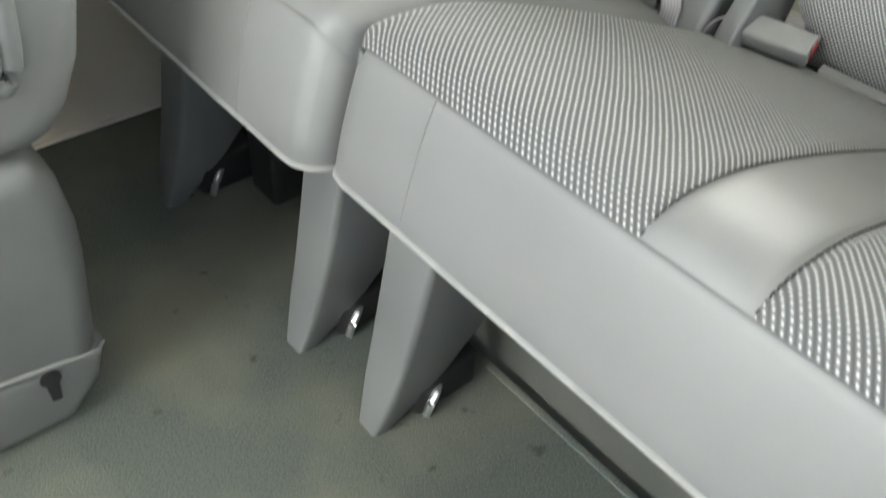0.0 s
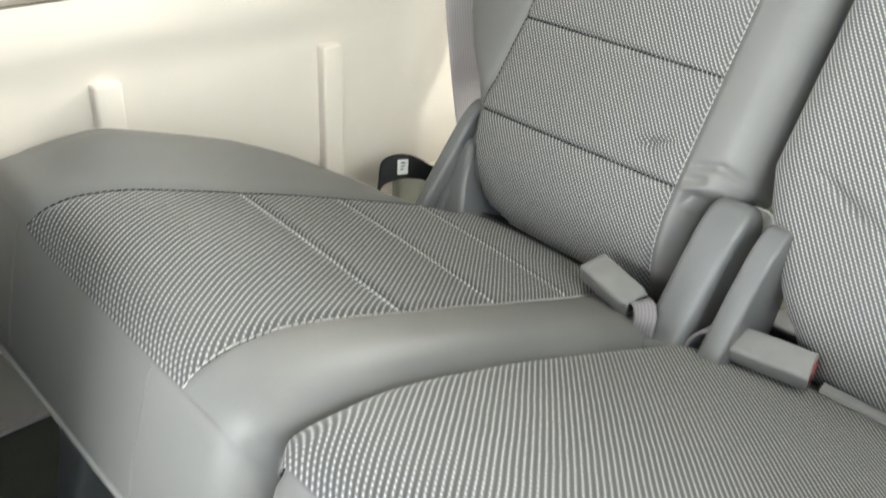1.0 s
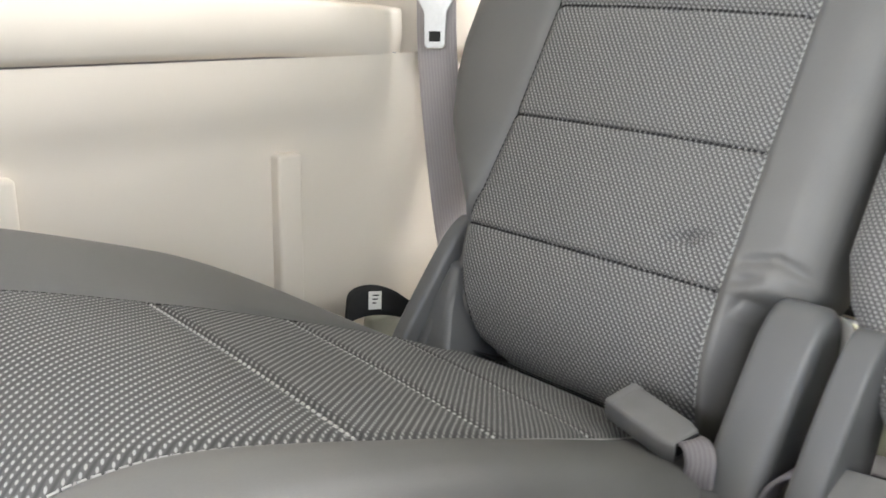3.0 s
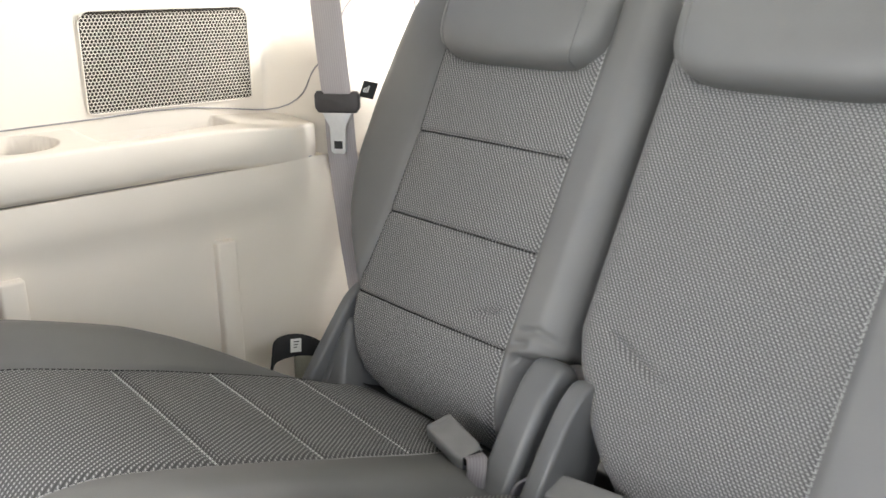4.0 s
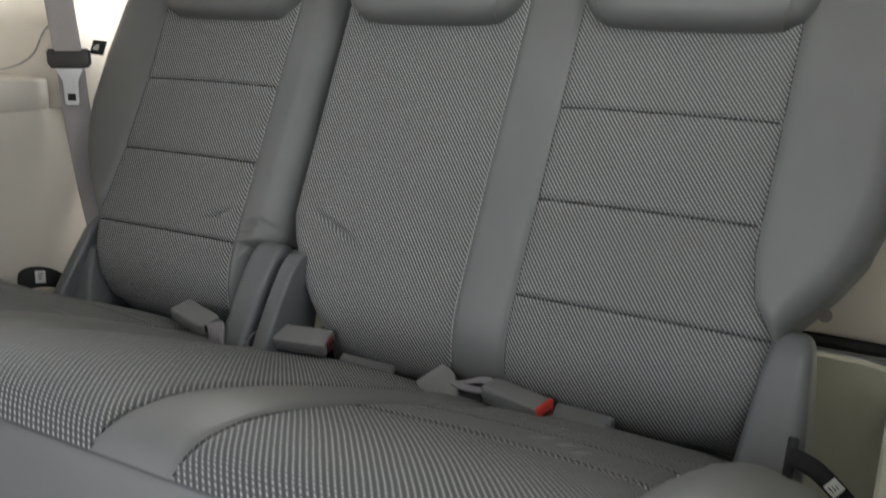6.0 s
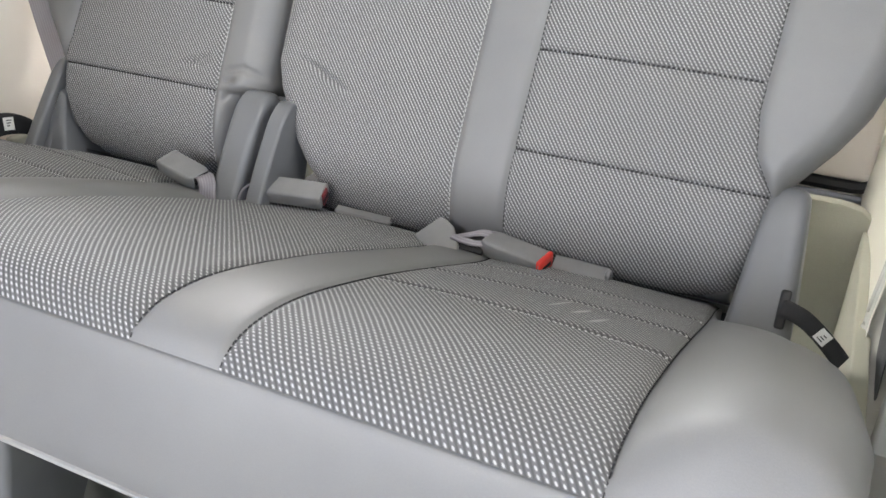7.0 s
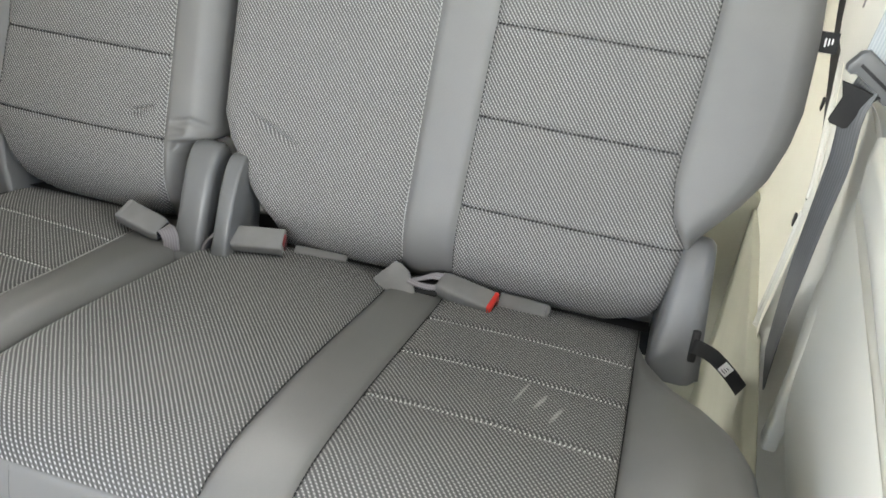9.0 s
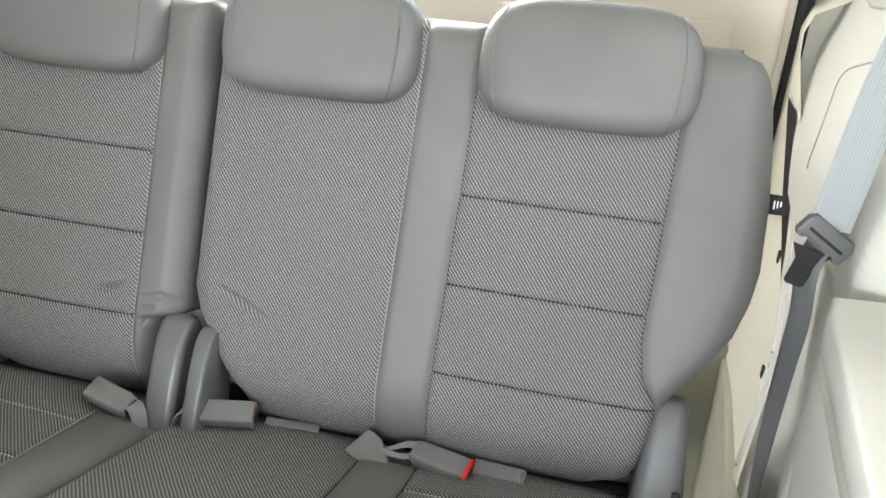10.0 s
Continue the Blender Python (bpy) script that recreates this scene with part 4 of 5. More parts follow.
def headrest(parent, xc):
    """A broad padded headrest with stitched side gussets."""
    hw, hh, hd = 0.143, 0.0815, 0.050
    cw, ch = 0.534, -0.001

    def shape(a, b):
        ca, sa, cb, sb = math.cos(a), math.sin(a), math.cos(b), math.sin(b)
        pw = lambda v, e: math.copysign(abs(v) ** e, v)
        x, w, h = hw * pw(cb, 0.44) * pw(ca, 0.50), hh * pw(cb, 0.44) * pw(sa, 0.56), hd * pw(sb, 0.52)
        x *= 1 - 0.05 * sstep(0, hh, w)
        h -= 0.10 * (x / hw) ** 2 * hd if h > 0 else 0
        return x, w, h

    def at(a, b):
        x, w, h = shape(a, b)
        return bp(xc + x, cw + w, ch + h)
    head = grid("headrest", list(np.linspace(-math.pi, math.pi, 73)), [math.pi / 2 * v for v in np.sin(np.linspace(-math.pi / 2, math.pi / 2, 41))], at, VINYL, parent, "grey padded vinyl headrest")
    for sg in (1, -1):
        pts = []
        for k in range(33):
            v = 0.94 * (-1 + 2 * k / 32)
            w = hh * 0.985 * v
            x = sg * hw * (0.83 + 0.02 * v - 0.10 * v ** 4)
            rim = max(0.0, 1 - abs(w / hh) ** 3.57)
            lim = hw * rim ** (1 / 4.0) if rim > 0 else 0
            q = ((abs(x) / hw) ** 4.0 + (abs(w) / hh) ** 3.57) if lim else 1
            cb = min(1.0, q ** (1 / 3.7)) ** (1 / 0.44)
            h = hd * max(0.0, math.sqrt(max(0.0, 1 - cb * cb))) ** 0.52
            h -= 0.10 * (x / hw) ** 2 * hd
            pts.append(bp(xc + x * (1 - 0.05 * sstep(0, hh, w)), cw + w, ch + h - 0.0006))
        part("seam", tube(pts, 0.0016, 6), VINYL, head)
    return head


def hinge_cover(parent, x0, x1, top_z=0.462, r=0.014, lean=0.0, widen=0.0):
    """A rounded plastic cover over the folding hinge beside a seat back."""
    dz = top_z - 0.450
    pts = spline([(-0.218, 0.288), (-0.200, 0.324), (-0.174, 0.372 + dz * 0.4), (-0.150, 0.412 + dz * 0.8), (-0.131, 0.437 + dz), (-0.108, 0.450 + dz), (-0.084, 0.440 + dz), (-0.074, 0.405 + dz), (-0.080, 0.345), (-0.10, 0.285)], 44)
    pts = [(y + lean * sstep(0.10, 0.40, z), z) for y, z in pts]
    bm = prism([tuple(p) for p in pts], "x", x0, x1, r, 4)
    for v in bm.verts:
        v.co.x += (v.co.x - (x0 + x1) / 2) * widen * min(1.0, max(0.0, (0.44 - v.co.z) / 0.15))
    return part("hinge_cover", bm, PLASTIC, parent, "smooth grey plastic hinge cover")


FLARE = [(0.262, 0.250), (0.262, 0.296), (0.270, 0.316), (0.282, 0.344), (0.292, 0.384), (0.306, 0.388), (0.318, 0.300), (0.318, 0.250)]


def cover_foot(cover, outline, shift=0.0):
    """The flared foot of a hinge cover, leaning back with it."""
    bm = prism(outline, "y", -0.212 + shift, -0.092 + shift, 0.007, 3)
    for v in bm.verts:
        v.co.y += 0.52 * (v.co.z - 0.288)
    return part("cover_foot", bm, PLASTIC, cover)


def inner_cheek(cover, x0, x1, top_z, lean):
    """The lower step on the inner side of a hinge cover."""
    dz = top_z - 0.450
    pts = spline([(-0.200, 0.288), (-0.184, 0.324), (-0.160, 0.372 + dz * 0.4), (-0.138, 0.412 + dz * 0.8), (-0.120, 0.435 + dz), (-0.104, 0.440 + dz), (-0.088, 0.430 + dz), (-0.080, 0.400 + dz), (-0.084, 0.345), (-0.10, 0.285)], 40)
    pts = [(y + lean * sstep(0.10, 0.40, z), z) for y, z in pts]
    return part("inner_cheek", prism(pts, "x", x0, x1, 0.004, 2), PLASTIC, cover)


def rear_seat(narrow):
    if narrow:
        seat = thing("rear_seat", "narrow grey rear seat of woven cloth and vinyl, upright", "car seat", "rear bench seats", at=(-0.62, -0.69, 0))
    else:
        seat = thing("rear_seat", "wide two-place grey rear seat of woven cloth and vinyl, upright", "car seat", "rear bench seats", at=(-0.0, -0.69, 0))
    lo = lambda y: -0.47 - outer_x(y) - 0.018 * sstep(-0.58, -0.66, y)
    if narrow:
        xl, xr = lo(-0.668), -0.401
        edge = lambda y: float(np.interp(y, (-0.68, -0.64, -0.60, -0.55, -0.48, -0.36, -0.23, -0.10), (-0.752, -0.746, -0.740, -0.733, -0.727, -0.729, -0.738, -0.745)))
        inner = lambda y: float(np.interp(y, (-0.68, -0.60, -0.475, -0.357, -0.175, -0.06), (-0.481, -0.484, -0.478, -0.481, -0.500, -0.505)))
        reach = 0.012
        rise = lambda x: 0.015 * sstep(-0.70, -0.79, x)
        top_panel("outer_bolster", -0.87, -0.745, VINYL, seat, ra=0.036, xa_fn=lo, xb_fn=edge, bump=0.036, crown=0.0, lb=0.012, rise=rise, reach=reach)
        top_panel("cushion_cloth", -0.745, -0.485, CLOTH, seat, quilted=QS[True], xa_fn=edge, xb_fn=inner, la=0.012, rise=rise, reach=reach)
        top_panel("inner_bolster", -0.485, -0.401, VINYL, seat, rb=0.038, xa_fn=inner, crown=0.0, bump=0.006, reach=reach)
        ap = apron(seat, xl, xr, 0.036, 0.038, rise, 0.324, reach)
        joints, seams = (-0.525, -0.765), (edge, inner)
        legs = (-0.806, -0.466)
    else:
        xl, xr = -0.394, outer_x(-0.668)
        reach = 0.0
        top_panel("cushion_cloth", -0.394, -0.091, CLOTH, seat, ra=0.028, label="plain woven cloth middle panel")
        top_panel("dividing_strip", -0.091, -0.008, VINYL, seat, crown=0.002)
        top_panel("cushion_cloth", -0.008, 0.272, CLOTH_SCUFFED, seat, quilted=QS[False], label="quilted woven cloth panel")
        top_panel("outer_bolster", 0.272, 0.40, VINYL, seat, rb=0.045, xb_fn=outer_x, bump=0.034, crown=0.0)
        ap = apron(seat, xl, xr, 0.028, 0.045)
        joints, seams = (-0.285, 0.272), (lambda y: -0.091, lambda y: -0.008, lambda y: 0.272)
        legs = (-0.315, 0.364)
    for x in joints:
        seam_thread("apron_seam", [ap(x, k) for k in range(2, 20)], seat, VINYL, 0.02, 0.001, 0.0009)
    for x in seams:
        pts = []
        for s in np.linspace(0.03, SLEN, 60):
            y, z = top_yz(float(s))
            y -= reach * sstep(0.25, SLEN, float(s))
            if narrow and x is edge:
                z += 0.012 * sstep(0.05, 0.2, float(s)) * (1 - sstep(SLEN - 0.06, SLEN, float(s))) + rise(x(y)) * sstep(SLEN - 0.06, SLEN, float(s))
            pts.append((x(y), y, z - 0.0028))
        whole = narrow and x is not edge
        seam_thread("seam_stitching", pts, seat, SEAMTHREAD if whole else DARKTHREAD, 0.0042, 0.0022, 0.0010 if whole else 0.0008)
    for q in QS[narrow]:
        y, z = top_yz(q + 0.0015)
        y -= reach * sstep(0.25, SLEN, q)
        xa, xb = (edge(y), inner(y)) if narrow else (-0.008, 0.272)
        pts = [(x, y, z + 0.005 * math.sin(math.pi * (x - xa) / (xb - xa)) - 0.0026 + (0.012 * ((xb - x) / (xb - xa)) ** 2 if narrow else 0.0)) for x in steps(xa + 0.004, xb - 0.004, 0.01)]
        seam_thread("quilt_stitching", pts, seat, THREAD, 0.0019, 0.0034, 0.0010)
    part("cushion_base", prism([(-0.655, 0.355), (-0.655, 0.325), (-0.10, 0.185), (-0.10, 0.235), (-0.40, 0.33)], "x", xl + (0.13 if narrow else 0.03), xr - (0.02 if narrow else 0.13), 0.006), BLACK, seat, "black cushion underside")
    # added black bar that keeps the gap behind the crease dark
    part("crease_filler", rbox((xl + 0.08 if narrow else xl + 0.03, -0.055, 0.19), (xr - 0.03 if narrow else xr - 0.066, -0.012, 0.300), 0.006), BLACK, seat, "black filler bar behind the crease")
    # black strip on the cushion's rear edge, for the shade under the back's roll
    grid("crease_shade", [xl + 0.09, xr - 0.06] if narrow else [xl + 0.03, xr - 0.10], [0.016, 0.035, 0.054, 0.066], lambda x, q: (x, top_yz(q)[0], top_yz(q)[1] + 0.0065), BLACKWEB, seat, "black strip for the shade in the seat crease")
    for x in legs:
        seat_leg(seat, x)
    # the back
    if narrow:
        bl, br, heads = L_OUT, L_IN, [HEADS["left"]]
        a = lambda w: float(np.interp(w, [w_of_z(z) for z in (0.34, 0.40, 0.436, 0.47, 0.55, 0.66, 0.86)], (-0.740, -0.767, -0.773, -0.759, -0.746, -0.738, -0.737)))
        b = lambda w: -0.471 + 0.024 * w
        back_panel("back_bolster", bl, a, VINYL, seat, bl, br, heads, edge_a=True)
        _, f2 = back_panel("back_cloth", a, b, CLOTH_BACK, seat, bl, br, heads, quilted=True)
        back_panel("back_bolster", b, br, VINYL, seat, bl, br, heads, edge_b=True)
        lines = ((f2, 0.0, False), (f2, 1.0, True))
        quilted = f2
    else:
        bl, br, heads = R_IN, R_OUT, [HEADS["middle"], HEADS["right"]]
        m1, m2 = (lambda w: -0.082 + 0.021 * w), (lambda w: -0.005 + 0.025 * w)
        a = lambda w: float(np.interp(w, [w_of_z(z) for z in (0.34, 0.40, 0.436, 0.474, 0.52, 0.66, 0.86)], (0.286, 0.302, 0.304, 0.278, 0.270, 0.274, 0.278)))
        _, f1 = back_panel("back_cloth", bl, m1, CLOTH_BACK, seat, bl, br, heads, edge_a=True)
        back_panel("back_strip", m1, m2, VINYL, seat, bl, br, heads, crown=0.001)
        _, f2 = back_panel("back_cloth", m2, a, CLOTH_BACK, seat, bl, br, heads, quilted=True)
        back_panel("back_bolster", a, br, VINYL, seat, bl, br, heads, edge_b=True)
        lines = ((f1, 1.0, True), (f2, 0.0, False), (f2, 1.0, False))
        quilted = f2
    for fn, t, pale in lines:
        pts = [Vector(fn(t, float(w))) + Vector((0, -0.0005, 0.0003)) for w in np.linspace(0.0, 0.56, 90)]
        seam_thread("seam_stitching", pts, seat, SEAMTHREAD if pale else DARKTHREAD, 0.0042, 0.0024, 0.0009 if pale else 0.0006)
    for q in QUILT_W:
        pts = [Vector(quilted(float(t), q)) + Vector((0, -0.0007, 0.0003)) for t in np.linspace(0.01, 0.99, 50)]
        seam_thread("quilt_stitching", pts, seat, DARKTHREAD, 0.0034, 0.0024, 0.0014)
    back_shell(seat, bl, br)
    for c in heads:
        headrest(seat, c)
    if narrow:
        outer = hinge_cover(seat, -0.800, -0.778, 0.432, 0.006, 0.034)
        inner_cheek(outer, -0.780, -0.766, 0.424, 0.042)
        cover_foot(outer, [(mx(a, False), b) for a, b in FLARE], 0.046)
        flange = hinge_cover(seat, -0.420, -0.3715, 0.444, 0.011, 0.010)
        # added white plate: stands for the bright spot in the gap between the covers
        part("bright_gap_plate", prism([(-0.412, 0.30), (-0.372, 0.30), (-0.372, 0.410), (-0.376, 0.418), (-0.384, 0.422), (-0.412, 0.422)], "y", -0.046, -0.040, 0.002, 2), WHITEPAINT, seat, "white plate for the bright spot between the hinge covers")
        part("cover_base", rbox((-0.424, -0.215, 0.262), (-0.366, -0.10, 0.312), 0.010), PLASTIC, flange)
    else:
        hinge_cover(seat, -0.353, -0.327, 0.440, 0.005)
        cover = hinge_cover(seat, 0.300, 0.344, 0.440, 0.013, 0.036, 0.70)
        part("strap_slot", oriented(rbox((-0.022, -0.0055, -0.006), (0.022, 0.0055, 0.0012), 0.003), (0.343, -0.164, 0.336), (0, 0.53, 0.85), (0, -0.85, 0.53)), BLACK, cover, "black strap slot")
    for ob in seat.children:
        ob.matrix_parent_inverse = Matrix.Translation(seat.location).inverted()
    return seat


rear_seat(True), rear_seat(False)


# ---- belts, buckles and straps ----
def settle_parts(ob):
    """Keeps parts, which are built in world places, where they are under their thing."""
    inv = Matrix.Translation(ob.location).inverted()
    for o in ob.children:
        o.matrix_parent_inverse = inv
    return ob


def buckle(origin, along, up, label, red_end, cap=0.010, length=0.086):
    """A seat belt buckle: hollow-ended casing, red button in its mouth, and the stalk's fabric sleeve."""
    b = thing("seat_belt_buckle", label, "seat belt buckle", "buckles on the rear seat", at=origin)
    width, high = 0.036, 0.022
    outline = [(0.0, -width * 0.40), (0.010, -width / 2), (length, -width / 2), (length, width / 2), (0.010, width / 2), (0.0, width * 0.40)]
    part("casing", oriented(prism(outline, "z", 0.0, high, 0.004, 3), origin, along, up), BUCKLE, b)
    grow = 0.505 if cap > 0.005 else 0.26
    part("mouth", oriented(rbox((length - cap, -width * grow, -0.0006 if grow > 0.5 else 0.002), (length + 0.002, width * grow, high + (0.0006 if grow > 0.5 else -0.002)), 0.004 if grow > 0.5 else 0.001), origin, along, up), (RED if cap > 0.003 else DARKRED) if red_end else BUCKLE, b, "red release button" if red_end else "grey end cap")
    part("slot", oriented(rbox((length + 0.0016, -width * 0.28, 0.007), (length + 0.0026, width * 0.28, 0.012), 0.0004), origin, along, up), BLACK, b)
    return b


def loop_belt(parent, pts, sides, width, mat=SLEEVE, name="sleeve"):
    return ribbon(name, pts, sides, width, mat, parent, thick=0.0016)


bk = buckle((-0.438, -0.182, 0.321), (-0.075, 0.014, 0.010), (0.10, -0.25, 0.95), "grey plastic belt buckle lying on the narrow seat", False, length=0.074)
part("throat", oriented(rbox((-0.0012, -0.012, 0.008), (0.0015, 0.012, 0.0205), 0.001), (-0.438, -0.182, 0.321), (-0.075, 0.020, 0.016), (0.10, -0.25, 0.95)), BLACK, bk, "dark open throat")
loop_belt(bk, [(-0.444, -0.180, 0.334), (-0.428, -0.188, 0.340), (-0.418, -0.196, 0.332), (-0.416, -0.200, 0.316), (-0.412, -0.194, 0.294)], [(0.3, 0.9, 0.3), (0.5, 0.8, 0.1), (0.8, 0.5, 0.2), (0.9, 0.3, -0.2), (0.8, 0.5, 0.1)], 0.024, BELTMAUVE, "webbing")
settle_parts(bk)

bk = buckle((-0.342, -0.163, 0.323), (0.974, 0.226, -0.023), (0.10, -0.305, 0.947), "pale grey belt buckle with red button on the wide seat", True, 0.001)
loop_belt(bk, [(-0.334, -0.166, 0.340), (-0.354, -0.172, 0.342), (-0.366, -0.178, 0.328), (-0.370, -0.180, 0.305)], [(0.2, 0.9, 0.3), (0.2, 0.9, 0.3), (0.3, 0.9, 0.2), (0.3, 0.9, 0.1)], 0.022, BELTMAUVE, "webbing")
settle_parts(bk)

bk = buckle((-0.018, -0.139, 0.308), (0.984, -0.172, -0.055), (0.05, -0.10, 0.99), "grey belt buckle with bright red release button", True, 0.006)
loop_belt(bk, [(-0.010, -0.136, 0.327), (-0.026, -0.138, 0.328), (-0.042, -0.144, 0.324), (-0.058, -0.151, 0.320)], [(0.1, 0.75, 0.65), (0.25, 0.8, 0.5), (0.45, 0.7, 0.5), (0.4, 0.8, 0.4)], 0.011, BELTMAUVE, "webbing")
loop_belt(bk, [(-0.012, -0.152, 0.322), (-0.028, -0.156, 0.321), (-0.044, -0.156, 0.321), (-0.060, -0.153, 0.322)], [(0.1, 0.75, 0.65), (0.3, 0.7, 0.6), (0.4, 0.75, 0.5), (0.4, 0.8, 0.4)], 0.009, BELTMAUVE, "webbing")
part("strap_core", oriented(rbox((0, -0.009, 0.0), (0.044, 0.009, 0.008), 0.003), (-0.060, -0.150, 0.308), (1, 0.0, 0.02), (0.05, -0.5, 0.85)), BLACK, bk, "black buckle stalk")
part("sleeve", oriented(prism([(-0.010, -0.004), (0.008, -0.016), (0.062, -0.022), (0.056, -0.004), (0.040, 0.020), (0.026, 0.028), (0.016, 0.030)], "z", 0.0, 0.008, 0.003, 2), (-0.104, -0.150, 0.310), (1, -0.06, 0.04), (0.05, -0.62, 0.78)), BUCKLE, bk, "folded grey fabric sleeve")
settle_parts(bk)

# flat anchor sleeves that lie in the crease of the seat
for label, pts, w in (("flat grey belt sleeve lying in the seat crease", [(0.072, -0.134, 0.308), (0.104, -0.136, 0.309), (0.142, -0.137, 0.308)], 0.024),
                      ("narrow grey strap lying in the seat crease", [(-0.250, -0.128, 0.306), (-0.205, -0.122, 0.303), (-0.170, -0.118, 0.301)], 0.012)):
    s_ob = ribbon("anchor_sleeve", pts, [(0.05, -0.85, -0.35)] * 3, w, BUCKLE, thick=0.0045)
    tagged(s_ob, label, "belt sleeve")
    if w > 0.02:
        part("eyelet", tube([(0.142 + 0.0, -0.137 + 0.010 * math.cos(a), 0.305 + 0.010 * math.sin(a)) for a in np.linspace(0, 2 * math.pi, 16, endpoint=False)], 0.0035, 8, closed=True), BUCKLE, s_ob)


def pull_strap(pts, sides, label_at, label, width=0.030, size=1.0):
    st = thing("pull_strap", label, "pull strap", "folding straps of the rear seats", at=pts[0])
    ribbon("band", pts, sides, width, BLACKWEB, st, thick=0.0018)
    o, d, s = label_at
    up = Vector(d).cross(Vector(s)).normalized()
    if up.dot(Vector((0.25, -1.0, 0.7))) < 0:
        up = -up
    bm = oriented(rbox((-0.009 * size, -0.0095 * size, 0.0022), (0.009 * size, 0.0095 * size, 0.0030), 0.0003), o, d, up)
    lab = part("label", bm, LABEL, st, "white printed label")
    for k in range(3):
        part("printed_bar", oriented(rbox((size * (-0.005 + 0.002 * k), size * (-0.006 + 0.004 * k), 0.0030), (size * 0.004, size * (-0.0045 + 0.004 * k), 0.0034), 0), o, d, up), PRINT, lab)
    return settle_parts(st)


pull_strap([(-0.800, -0.092, 0.285), (-0.848, -0.094, 0.300), (-0.858, -0.120, 0.318), (-0.860, -0.155, 0.330), (-0.858, -0.188, 0.330), (-0.852, -0.200, 0.312)],
           [(0.3, 0, -0.95), (0.3, 0.1, -0.95), (0.25, 0.3, -0.92), (0.2, 0.15, -0.97), (0.2, -0.1, -0.97), (0.2, -0.3, -0.9)], ((-0.860, -0.152, 0.329), (0.0, -0.97, 0.2), (0.2, 0.15, -0.97)), "black webbing pull strap with white label beside the seat", 0.036, 1.1)
pull_strap([(0.338, -0.160, 0.332), (0.346, -0.166, 0.338), (0.365, -0.168, 0.333), (0.380, -0.172, 0.325), (0.398, -0.178, 0.312), (0.413, -0.187, 0.301)],
           [(-0.10, -0.50, -0.86), (-0.15, -0.50, -0.85), (-0.35, -0.52, -0.78), (-0.45, -0.52, -0.72), (-0.48, -0.52, -0.70), (-0.50, -0.52, -0.69)], ((0.388, -0.1745, 0.3195), (0.80, -0.30, -0.50), (-0.46, -0.52, -0.70)), "black webbing pull strap with white label hanging beside the seat", 0.020, 0.80)


def edge_tag(x, z, side):
    t = thing("fabric_tag", "small dark fabric tag with white print sewn in the seam", "fabric tag", at=(x, -0.03, z))
    c = Vector((x, -0.300 + 0.4545 * z + (-0.012 if side < 0 else 0.056), z))
    part("cloth_flap", oriented(rbox((-0.004, -0.013, -0.0008), (0.026, 0.013, 0.0008), 0.0005), c, (side, -0.12, 0.06), (0, -0.9, 0.42)), BLACKWEB, t)
    for k in range(3):
        part("printed_bar", oriented(rbox((0.010 + 0.004 * k, -0.006 + 0.002 * k, 0.0008), (0.012 + 0.004 * k, 0.005, 0.0013), 0), c, (side, -0.12, 0.06), (0, -0.9, 0.42)), LABEL, t)
    return settle_parts(t)


edge_tag(0.399, 0.680, 1), edge_tag(-0.852, 0.706, -1)


